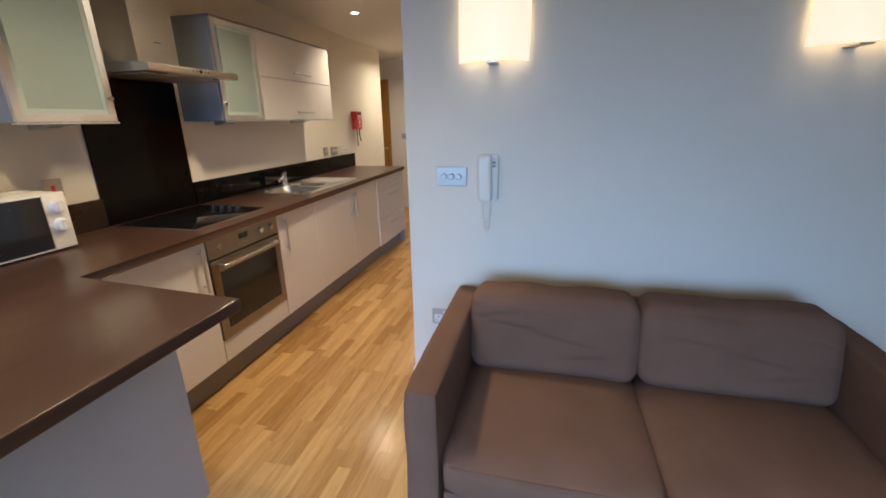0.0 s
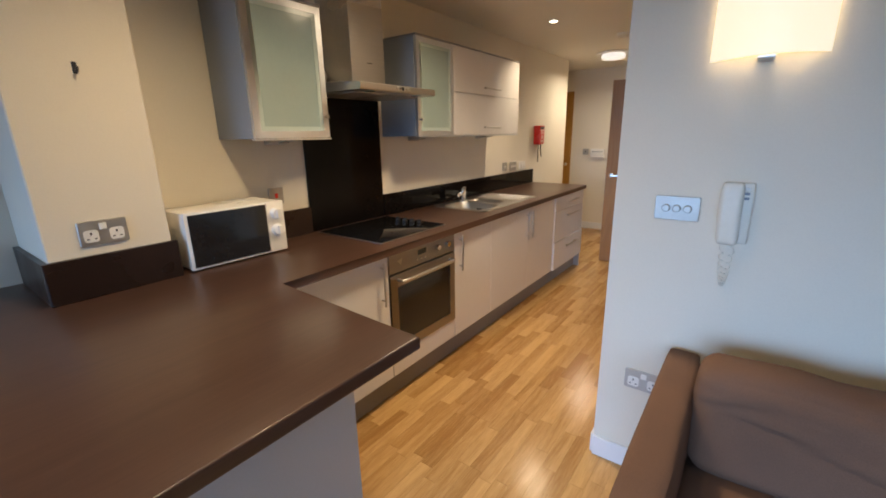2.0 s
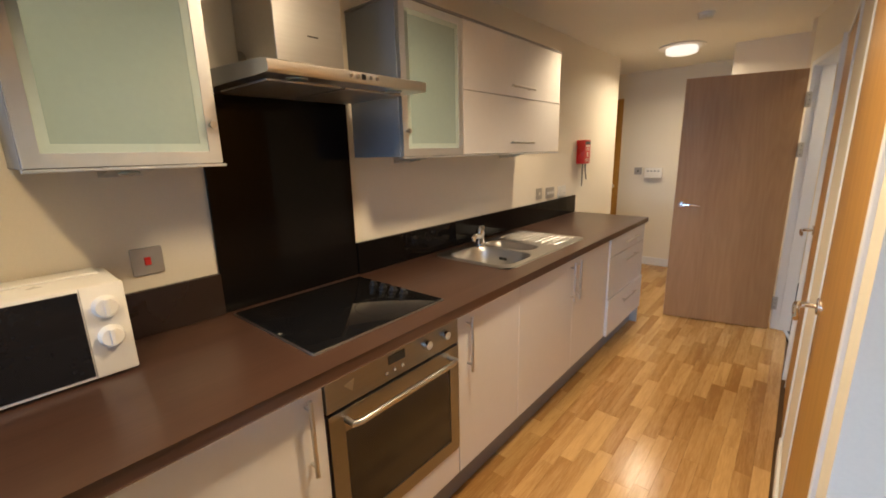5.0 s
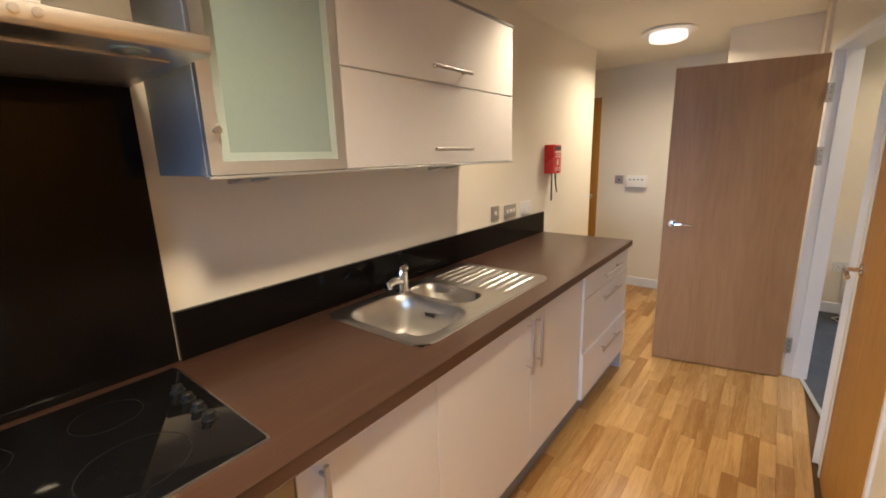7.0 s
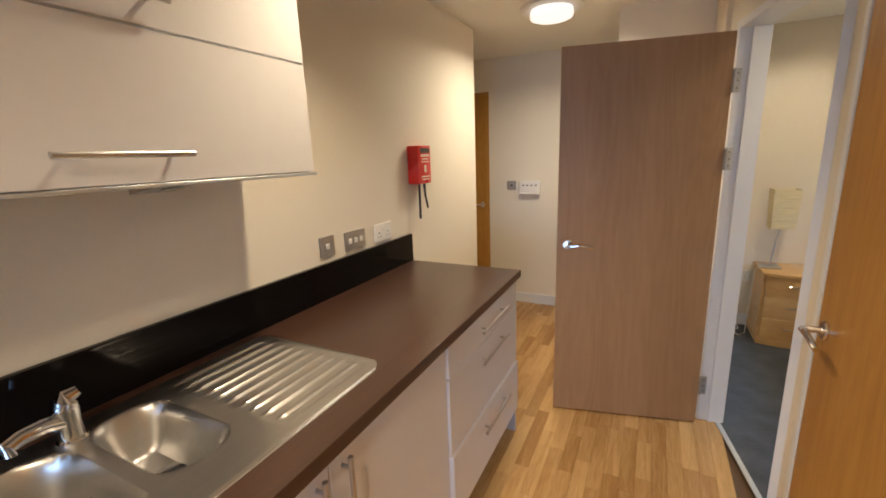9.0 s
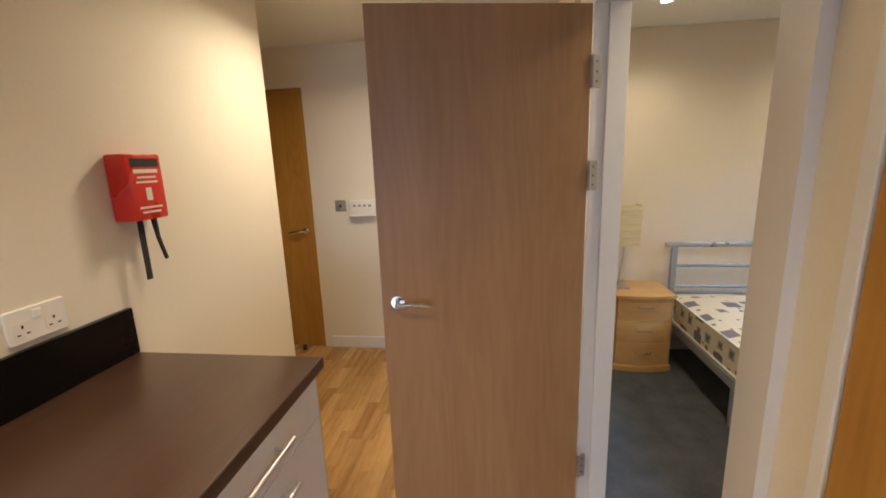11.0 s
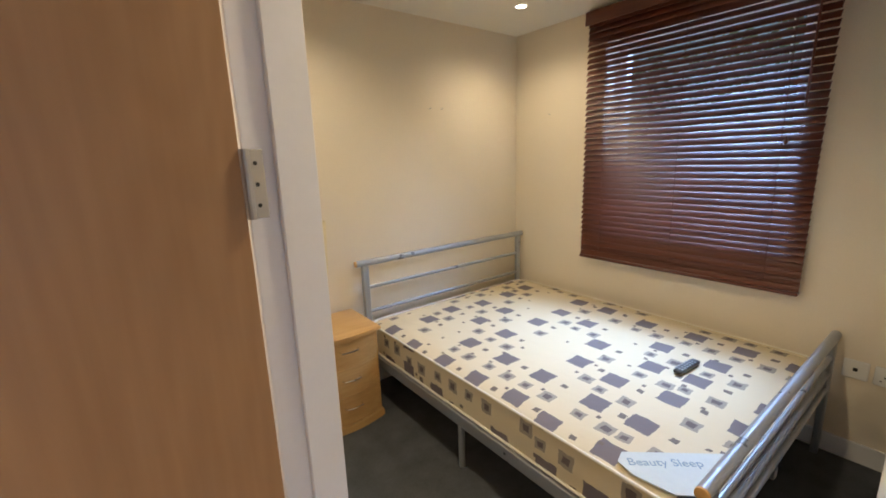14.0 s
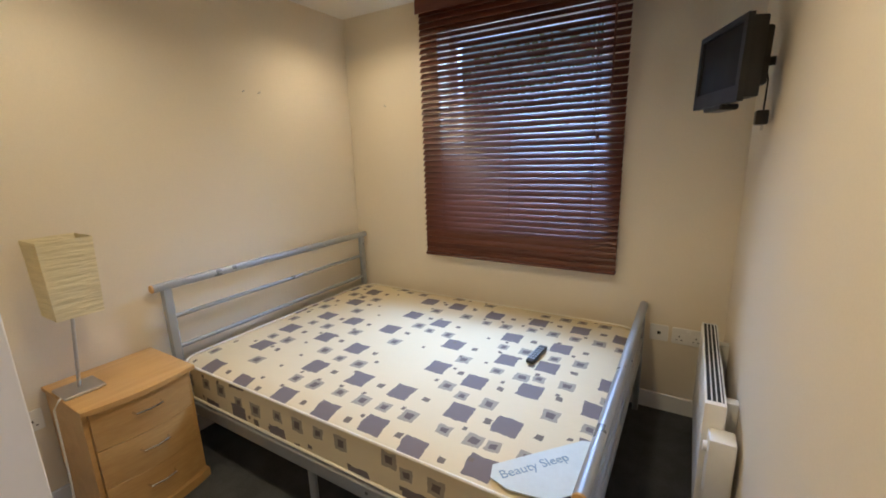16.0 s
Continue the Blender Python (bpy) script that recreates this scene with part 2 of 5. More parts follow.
def mattress_material():
    """Cream ticking printed with grey-brown ragged squares of several sizes."""
    m = bpy.data.materials.new("printed_ticking")
    m.use_nodes = True
    nt = m.node_tree
    b = nt.nodes["Principled BSDF"]
    tc = nt.nodes.new("ShaderNodeTexCoord")
    sep, cmb = nt.nodes.new("ShaderNodeSeparateXYZ"), nt.nodes.new("ShaderNodeCombineXYZ")
    nt.links.new(tc.outputs["Object"], sep.inputs[0])
    up = nt.nodes.new("ShaderNodeMath")
    nt.links.new(sep.outputs[0], up.inputs[0])
    nt.links.new(sep.outputs[2], up.inputs[1])
    nt.links.new(up.outputs[0], cmb.inputs[0])
    nt.links.new(sep.outputs[1], cmb.inputs[1])
    wob, wsc, wad = nt.nodes.new("ShaderNodeTexNoise"), nt.nodes.new("ShaderNodeVectorMath"), nt.nodes.new("ShaderNodeVectorMath")
    wob.inputs["Scale"].default_value = 24
    wsc.operation = "SCALE"
    wsc.inputs["Scale"].default_value = 0.02
    nt.links.new(cmb.outputs[0], wob.inputs["Vector"])
    nt.links.new(wob.outputs["Color"], wsc.inputs[0])
    nt.links.new(cmb.outputs[0], wad.inputs[0])
    nt.links.new(wsc.outputs[0], wad.inputs[1])

    def squares(scale, size, chance, shift):
        """Mask of squares: 1 inside."""
        off, vor = nt.nodes.new("ShaderNodeVectorMath"), nt.nodes.new("ShaderNodeTexVoronoi")
        off.inputs[1].default_value = (*shift, 0)
        nt.links.new(wad.outputs[0], off.inputs[0])
        vor.voronoi_dimensions, vor.distance = "2D", "CHEBYCHEV"
        vor.inputs["Scale"].default_value, vor.inputs["Randomness"].default_value = scale, 0.3
        nt.links.new(off.outputs[0], vor.inputs["Vector"])
        less, keep, both = (nt.nodes.new("ShaderNodeMath") for _ in range(3))
        less.operation, keep.operation, both.operation = "LESS_THAN", "LESS_THAN", "MULTIPLY"
        less.inputs[1].default_value = size
        nt.links.new(vor.outputs["Distance"], less.inputs[0])
        s3 = nt.nodes.new("ShaderNodeSeparateColor")
        nt.links.new(vor.outputs["Color"], s3.inputs[0])
        keep.inputs[1].default_value = chance
        nt.links.new(s3.outputs[0], keep.inputs[0])
        nt.links.new(less.outputs[0], both.inputs[0])
        nt.links.new(keep.outputs[0], both.inputs[1])
        return both.outputs[0]

    halo, heart = (0.32, 0.285, 0.235), (0.14, 0.115, 0.115)
    layers = [
        (squares(4.3, 0.135, 0.82, (0.116, 0.116)), halo),
        (squares(4.3, 0.068, 0.82, (0.116, 0.116)), heart),
        (squares(4.3, 0.110, 0.5, (0.116, 0.0)), halo),
        (squares(4.3, 0.055, 0.5, (0.116, 0.0)), heart),
        (squares(4.3, 0.205, 0.82, (0.0, 0.0)), (0.175, 0.15, 0.16)),
        (squares(4.3, 0.060, 0.85, (0.0, 0.116)), (0.17, 0.14, 0.125)),
        (squares(8.6, 0.075, 0.38, (0.058, 0.058)), (0.17, 0.14, 0.125)),
    ]
    last = nt.nodes.new("ShaderNodeRGB")
    last.outputs[0].default_value = (0.66, 0.575, 0.40, 1)
    color = last.outputs[0]
    for mask, tone in layers:
        mx = nt.nodes.new("ShaderNodeMix")
        mx.data_type = "RGBA"
        nt.links.new(mask, mx.inputs[0])
        nt.links.new(color, mx.inputs[6])
        mx.inputs[7].default_value = (*tone, 1)
        color = mx.outputs[2]
    nt.links.new(color, b.inputs["Base Color"])
    b.inputs["Roughness"].default_value = 0.75
    b.inputs["Specular IOR Level"].default_value = 0.25
    big, bp = nt.nodes.new("ShaderNodeTexNoise"), nt.nodes.new("ShaderNodeBump")
    big.inputs["Scale"].default_value = 14
    bp.inputs["Strength"].default_value, bp.inputs["Distance"].default_value = 0.5, 0.006
    nt.links.new(tc.outputs["Object"], big.inputs["Vector"])
    nt.links.new(big.outputs[0], bp.inputs["Height"])
    nt.links.new(bp.outputs[0], b.inputs["Normal"])
    return m


TICKING = mattress_material()

# ---- mesh helpers ----


def finish(name, bm, mat, angle=35):
    me = bpy.data.meshes.new(name)
    bmesh.ops.recalc_face_normals(bm, faces=bm.faces)
    bm.to_mesh(me)
    bm.free()
    me.materials.append(mat)
    me.shade_smooth()
    me.set_sharp_from_angle(angle=radians(angle))
    return me


def thing(name, at, label, category, group="", rz=0.0):
    ob = new(name)
    ob.empty_display_size = 0.1
    ob.matrix_world = pose(*at, 0, 0, rz)
    return tagged(ob, label, category, group)


def part(name, bm, mat, parent, label="", local=False):
    """One mesh under a thing or a part; coordinates are the world's unless local."""
    root = parent
    while root.parent:
        root = root.parent
    if not local:
        bmesh.ops.translate(bm, vec=-root.matrix_basis.translation, verts=bm.verts)
    ob = new(name, finish(name, bm, mat))
    ob.parent = parent
    return tagged(ob, label) if label else ob


def single(name, bm, mat, label="", category="", group="", kind=""):
    """A thing of one mesh."""
    return tagged(new(name, finish(name, bm, mat)), label, category, group, kind)


def box(x0, x1, y0, y1, z0, z1, bev=0.002, seg=1, bm=None):
    out = bmesh.new()
    bmesh.ops.create_cube(out, size=1)
    for v in out.verts:
        v.co = ((x0 + x1) / 2 + v.co.x * (x1 - x0), (y0 + y1) / 2 + v.co.y * (y1 - y0), (z0 + z1) / 2 + v.co.z * (z1 - z0))
    if bev:
        bmesh.ops.bevel(out, geom=out.edges[:], offset=bev, segments=seg, profile=0.5, affect="EDGES")
    return join(bm, out)


def join(bm, other):
    """Adds other to bm and returns bm."""
    if bm is None:
        return other
    me = bpy.data.meshes.new("tmp")
    other.to_mesh(me)
    other.free()
    bm.from_mesh(me)
    bpy.data.meshes.remove(me)
    return bm


def tube(points, r, seg=10, bm=None, cap=True):
    """A round bar swept along points."""
    out = bmesh.new()
    pts = [Vector(p) for p in points]
    rings = []
    for i, p in enumerate(pts):
        d = (pts[min(i + 1, len(pts) - 1)] - pts[max(i - 1, 0)]).normalized()
        side = d.cross(Vector((0.13, 0.21, 0.97)))
        if side.length < 0.2:
            side = d.cross(Vector((1, 0.1, 0)))
        side.normalize()
        up = side.cross(d)
        rr = r[i] if isinstance(r, (list, tuple)) else r
        rings.append([out.verts.new(p + rr * (math.cos(a) * side + math.sin(a) * up)) for a in (2 * math.pi * k / seg for k in range(seg))])
    for a, b in zip(rings, rings[1:]):
        for k in range(seg):
            out.faces.new((a[k], a[(k + 1) % seg], b[(k + 1) % seg], b[k]))
    if cap:
        out.faces.new(rings[0][::-1])
        out.faces.new(rings[-1])
    return join(bm, out)


def turned(at, a, radii, seg, bm):
    out = bmesh.new()
    side = a.orthogonal().normalized()
    up = a.cross(side)
    rings = []
    for o, r in radii:
        rings.append([out.verts.new(Vector(at) + a * o + max(r, 0.0004) * (math.cos(t) * side + math.sin(t) * up)) for t in (2 * math.pi * k / seg for k in range(seg))])
    for p, q in zip(rings, rings[1:]):
        for k in range(seg):
            out.faces.new((p[k], p[(k + 1) % seg], q[(k + 1) % seg], q[k]))
    out.faces.new(rings[0][::-1])
    out.faces.new(rings[-1])
    return join(bm, out)


def prism(outline, z0, z1, bev=0.0, seg=2, bm=None):
    """An outline in the plan, raised from z0 to z1."""
    out = bmesh.new()
    low = [out.verts.new((x, y, z0)) for x, y in outline]
    high = [out.verts.new((x, y, z1)) for x, y in outline]
    n = len(outline)
    out.faces.new(low[::-1])
    out.faces.new(high)
    for k in range(n):
        out.faces.new((low[k], low[(k + 1) % n], high[(k + 1) % n], high[k]))
    if bev:
        edges = [e for e in out.edges if abs(e.verts[0].co.z - e.verts[1].co.z) < 1e-6]
        bmesh.ops.bevel(out, geom=edges, offset=bev, segments=seg, profile=0.5, affect="EDGES")
    return join(bm, out)


def rounded(x0, x1, y0, y1, r, n=5):
    """The outline of a rectangle with round corners."""
    pts = []
    for cx, cy, a0 in ((x1 - r, y1 - r, 0), (x0 + r, y1 - r, 90), (x0 + r, y0 + r, 180), (x1 - r, y0 + r, 270)):
        pts += [(cx + r * math.cos(radians(a0 + 90 * k / n)), cy + r * math.sin(radians(a0 + 90 * k / n))) for k in range(n + 1)]
    return pts


def cushion(x0, x1, y0, y1, z0, z1, r=0.05, puff=0.02, seed=1, bm=None, cuts=9):
    """A soft block: rounded, swollen and a little uneven."""
    out = bmesh.new()
    bmesh.ops.create_cube(out, size=1)
    bmesh.ops.subdivide_edges(out, edges=out.edges[:], cuts=cuts, use_grid_fill=True)
    h = Vector(((x1 - x0) / 2, (y1 - y0) / 2, (z1 - z0) / 2))
    c = Vector(((x0 + x1) / 2, (y0 + y1) / 2, (z0 + z1) / 2))
    for v in out.verts:
        u = v.co * 2
        p = Vector((u.x * h.x, u.y * h.y, u.z * h.z))
        core = Vector((max(-h.x + r, min(h.x - r, p.x)), max(-h.y + r, min(h.y - r, p.y)), max(-h.z + r, min(h.z - r, p.z))))
        d = p - core
        if d.length > 1e-6:
            p = core + d.normalized() * min(r, d.length)
        w = (1 - u.x**2) * (1 - u.y**2) * (1 if abs(u.z) > 0.98 else 0) + (1 - u.x**2) * (1 - u.z**2) * (1 if abs(u.y) > 0.98 else 0) + (1 - u.y**2) * (1 - u.z**2) * (1 if abs(u.x) > 0.98 else 0)
        out_n = Vector((u.x if abs(u.x) > 0.98 else 0, u.y if abs(u.y) > 0.98 else 0, u.z if abs(u.z) > 0.98 else 0))
        p += out_n * puff * w
        p += Vector((1, 1, 1)) * 0.004 * noise.noise((p + c) * 6 + Vector((seed * 7, 0, 0)))
        v.co = p + c
    return join(bm, out)


def wall_grid(axis, at0, at1, a0, a1, z0, z1, openings=(), bm=None):
    """A straight wall along y (axis 'y': x from at0 to at1) or along x, with openings (from, to, low, high) through it."""
    out = bmesh.new()
    cut_a = sorted({a0, a1, *(v for o in openings for v in o[:2])})
    cut_z = sorted({z0, z1, *(v for o in openings for v in o[2:])})
    for p, q in zip(cut_a, cut_a[1:]):
        for lo, hi in zip(cut_z, cut_z[1:]):
            mid_a, mid_z = (p + q) / 2, (lo + hi) / 2
            if any(o[0] < mid_a < o[1] and o[2] < mid_z < o[3] for o in openings):
                continue
            if axis == "y":
                box(at0, at1, p, q, lo, hi, 0, 1, out)
            else:
                box(p, q, at0, at1, lo, hi, 0, 1, out)
    bmesh.ops.remove_doubles(out, verts=out.verts, dist=1e-5)
    return join(bm, out)


def structure(name, bm, mat, label=""):
    return single(name, bm, mat, label, kind="structure")

# ---- the large structure ----
KX, EX = -2.52, -0.865      # faces of the kitchen wall and of the wall with the two closed doors
structure("wall_kitchen", wall_grid("y", KX - 0.11, KX, 2.455, 7.37, 0, CEIL), PAINT)
structure("pier", box(-2.75, -2.31, 2.075, 2.455, 0, CEIL, 0.004), PAINT)
structure("wall_living_west", wall_grid("y", -2.86, -2.75, -1.6, 2.2, 0, CEIL), PAINT)
structure("wall_living_south", wall_grid("x", -1.6, -1.48, -2.86, 2.6, 0, CEIL, [(-2.3, 1.1, 0.5, 2.2)]), PAINT)
structure("wall_living_east", wall_grid("y", 2.5, 2.6, -1.48, 3.52, 0, CEIL), PAINT)
structure("wall_sofa", wall_grid("x", 3.515, 3.63, EX, 2.6, 0, CEIL), PAINT)
DOOR_A, DOOR_B = (3.66, 4.36), (5.06, 5.805)
structure("wall_east", wall_grid("y", EX, EX + 0.12, 3.63, 5.919, 0, CEIL, [(DOOR_A[0] - 0.03, DOOR_A[1] + 0.03, 0, 2.02), (DOOR_B[0] - 0.03, DOOR_B[1] + 0.03, 0, 2.02)]), PAINT)
structure("wall_hall_return", wall_grid("x", 7.26, 7.37, -3.7, KX - 0.11, 0, CEIL), PAINT)
structure("wall_hall_west", wall_grid("y", -3.8, -3.7, 7.26, 8.44, 0, CEIL), PAINT)
structure("wall_hall_north", wall_grid("x", 8.33, 8.43, -3.7, -1.04, 0, CEIL, [(-3.56, -2.765, 0, 2.065)]), PAINT)
structure("wall_hall_box", box(-1.56, -1.04, 7.45, 8.33, 0, CEIL, 0.002), PAINT)

# the wall of the bedroom doorway stands at an angle: u runs from the hinge post to the latch post, n into the bedroom
DU, DN, DO = Vector((0.18, -0.9837, 0)), Vector((0.9837, 0.18, 0)), Vector((-1.0, 6.83, 0))
OPEN = 0.776


def doorway(bm, u0, u1, n0, n1, z0, z1, bev=0.002):
    out = box(u0, u1, n0, n1, z0, z1, bev)
    for v in out.verts:
        v.co = DO + DU * v.co.x + DN * v.co.y + Vector((0, 0, v.co.z))
    return join(bm, out)


bm = doorway(None, -0.16, -0.035, 0.01, 0.115, 0, CEIL, 0)
doorway(bm, -0.035, OPEN + 0.09, 0.01, 0.115, 2.035, CEIL, 0)
structure("wall_bedroom_door", bm, PAINT)
bm = doorway(None, -0.035, 0.0, 0.0, 0.125, 0, 2.035)
doorway(bm, 0.0, 0.012, 0.05, 0.125, 0, 2.0)
structure("doorframe_hinge_post", bm, TRIM)
bm = prism([(-0.889, 5.918), (-0.76, 5.918), (-0.735, 6.11), (-0.842, 6.088)], 0, 2.036, 0.002, 1)
prism([(-0.81, 6.08), (-0.74, 6.09), (-0.741, 6.122), (-0.812, 6.108)], 0, 2.0, 0.001, 1, bm)
structure("doorframe_latch_post", bm, TRIM)
bm = doorway(None, 0.0, OPEN, 0.0, 0.125, 2.0, 2.035)
structure("doorframe_head", bm, TRIM)
structure("wall_over_latch", box(-0.864, -0.76, 5.92, 6.066, 2.037, CEIL, 0), PAINT)
structure("threshold", doorway(None, 0.0, OPEN, 0.085, 0.11, 0.001, 0.007), ALU)

BX, BY0, BY1 = 1.37, 6.06, 8.43
structure("wall_bedroom_north", wall_grid("x", BY1, BY1 + 0.1, -1.04, BX + 0.12, 0, CEIL), PAINT_BED)
structure("wall_bedroom_window", wall_grid("y", BX, BX + 0.24, BY0 - 0.1, BY1, 0, CEIL, [(6.68, 7.68, 0.95, 2.16)]), PAINT_BED)
structure("wall_bedroom_south", wall_grid("x", BY0 - 0.1, BY0, -0.74, BX, 0, CEIL), PAINT_BED)
structure("wall_bedroom_west", wall_grid("y", -1.04, -0.94, 6.98, BY1, 0, CEIL), PAINT_BED)

structure("ceiling_main", prism([(-3.8, -1.6), (2.6, -1.6), (2.6, 3.63), (BX + 0.24, 3.63), (BX + 0.24, 8.53), (-3.8, 8.53)], CEIL, CEIL + 0.1), CEILING)
structure("ceiling_bedroom", box(-0.94, BX, BY0, BY1, CEIL - 0.02, CEIL - 0.001, 0), CEILING)
structure("carpet", prism([(-0.915, 6.84), (-0.76, 6.07), (BX, 6.065), (BX, 8.43), (-0.94, 8.43), (-0.94, 6.98), (-0.90, 6.86)], -0.03, 0.005), CARPET)
structure("floor", box(-3.8, 2.6, -1.6, 8.43, -0.12, -0.012, 0), SUBFLOOR)


def skirting(bm, x0, y0, x1, y1, side, h=0.1, t=0.014):
    """A skirting board along a wall's foot; side: the way it stands out from the wall."""
    d = Vector((x1 - x0, y1 - y0, 0))
    length = d.length
    d.normalize()
    n = Vector((*side, 0))
    out = box(0, length, 0.0005, t, 0, h, 0.004)
    for v in out.verts:
        v.co = Vector((x0, y0, 0)) + d * v.co.x + n * v.co.y + Vector((0, 0, v.co.z))
    return join(bm, out)


bm = skirting(None, -3.7, 8.33, -3.56, 8.33, (0, -1))
skirting(bm, -2.70, 8.33, -1.56, 8.33, (0, -1))
skirting(bm, KX, 6.38, KX, 7.37, (1, 0))
skirting(bm, -1.56, 7.45, -0.9, 7.45, (0, -1))
skirting(bm, -1.56, 8.33, -1.56, 7.45, (-1, 0))
structure("baseboard_hall", bm, TRIM)
bm = skirting(None, EX, 3.515, 2.5, 3.515, (0, -1))
structure("baseboard_living", bm, TRIM)
bm = skirting(None, EX, 3.515, EX, 3.63, (-1, 0))
skirting(bm, EX, 4.39, EX, 5.06, (-1, 0))
structure("baseboard_kitchen", bm, TRIM)
bm = skirting(None, BX, BY0, BX, BY1, (-1, 0))
skirting(bm, -0.7, BY0, BX, BY0, (0, 1))
skirting(bm, -0.94, BY1, BX, BY1, (0, -1))
structure("baseboard_bedroom", bm, TRIM)

# living room window behind the start of the walk
win = thing("window_1", (-0.6, -1.54, 0.5), "wide white framed living room window", "window")
win["kind"] = "structure"
bm = wall_grid("x", -1.57, -1.51, -2.3, 1.1, 0.5, 2.2, [(-2.24, -0.63, 0.56, 2.14), (-0.57, 1.04, 0.56, 2.14)])
part("window_frame", bm, TRIM, win)
for a, b in ((-2.24, -0.63), (-0.57, 1.04)):
    pane = part("pane", box(a, b, -1.545, -1.535, 0.56, 2.14, 0), PANE, win)
    pane.visible_shadow = False

# bedroom window behind the blind
win = thing("window_2", (BX + 0.2, 7.18, 0.95), "white framed bedroom window behind a blind", "window")
win["kind"] = "structure"
part("window_frame", wall_grid("y", BX + 0.15, BX + 0.21, 6.68, 7.68, 0.95, 2.16, [(6.74, 7.62, 1.01, 2.10)]), TRIM, win)
part("window_sill", box(BX + 0.0, BX + 0.15, 6.69, 7.67, 0.952, 0.965, 0.002), TRIM, win)
pane = part("pane", box(BX + 0.175, BX + 0.183, 6.74, 7.62, 1.01, 2.10, 0), PANE, win)
pane.visible_shadow = False

# a tree standing outside the bedroom window, on a sheet of lawn
structure("ground", box(BX + 0.26, 40, -20, 34, -0.35, -0.30, 0), LAWN)
rnd = random.Random(11)
tree = thing("tree", (6.4, 7.6, -0.3), "dark leafy tree outside the bedroom window", "tree")
part("trunk", tube([(6.4, 7.6, -0.3), (6.38, 7.62, 0.8), (6.45, 7.55, 1.9), (6.42, 7.6, 3.4)], [0.17, 0.13, 0.11, 0.05], 10), BARK, tree)
for k in range(7):
    a, h = k * 2.4, 0.9 + 0.33 * k
    tip = Vector((6.42 + 1.1 * math.cos(a), 7.6 + 1.5 * math.sin(a), h + 0.7))
    part("limb", tube([(6.42, 7.6, h), (6.42 + 0.5 * math.cos(a), 7.6 + 0.7 * math.sin(a), h + 0.42), tip], [0.05, 0.035, 0.012], 6), BARK, tree)
verts, faces = [], []
for k in range(420):
    c = Vector((6.4 + rnd.gauss(0, 0.75), 7.9 + rnd.gauss(0, 1.7), 1.6 + rnd.gauss(0, 1.15)))
    for _ in range(18):
        p = c + Vector((rnd.gauss(0, 0.15), rnd.gauss(0, 0.15), rnd.gauss(0, 0.13)))
        u = Vector((rnd.uniform(-1, 1), rnd.uniform(-1, 1), rnd.uniform(-1, 1))).normalized()
        w = u.orthogonal().normalized() * 0.035
        n0 = len(verts)
        verts += [p - u * 0.07, p + w, p + u * 0.07, p - w]
        faces.append((n0, n0 + 1, n0 + 2, n0 + 3))
me = bpy.data.meshes.new("crown")
me.from_pydata([v - Vector((6.4, 7.6, -0.3)) for v in verts], [], faces)
me.materials.append(LEAF)
crown = new("crown", me)
crown.parent = tree

# ---- doors ----


def lever(parent, x, z, y, way):
    """A curved chrome lever on a round rose; way: to which side along local x it points. Local coordinates."""
    part("rose", turned((x, y, z), Vector((0, 1, 0)), [(0.0, 0.026), (0.006, 0.026), (0.009, 0.023)], 20, None), CHROME, parent, "round chrome rose", True)
    pts = [(x, y + 0.006, z), (x, y + 0.045, z), (x + way * 0.01, y + 0.052, z + 0.001), (x + way * 0.05, y + 0.055, z + 0.004), (x + way * 0.09, y + 0.055, z + 0.001), (x + way * 0.125, y + 0.053, z - 0.008)]
    part("lever", tube(pts, [0.009, 0.009, 0.0095, 0.0085, 0.008, 0.007], 10), CHROME, parent, "curved chrome lever handle", True)


leaf = thing("bedroom_door", (-1.012, 6.787, 0.0), "plain oak veneered bedroom door standing open at right angles", "door", rz=192.7)
part("leaf", box(0, 0.755, -0.044, 0, 0.008, 1.985, 0.002), OAK, leaf, local=True)
lever(leaf, 0.70, 0.995, 0.0, -1)
part("latch_plate", box(0.7545, 0.757, -0.033, -0.011, 0.94, 1.10, 0.0005), PLATE, leaf, "steel latch plate", True)
for z in (0.18, 1.37, 1.72):
    hb = part("hinge", box(-0.034, 0.002, -0.004, 0.003, z, z + 0.105, 0.001), PLATE, leaf, "satin steel butt hinge", True)
    part("knuckle", tube([(-0.005, 0.006, z), (-0.005, 0.006, z + 0.105)], 0.006, 10), PLATE, hb, "", True)
    for k in range(3):
        part("screw", turned((-0.02, 0.003, z + 0.02 + 0.032 * k), Vector((0, 1, 0)), [(0, 0.0035), (0.0008, 0.003)], 8, None), DARKGAP, hb, "", True)

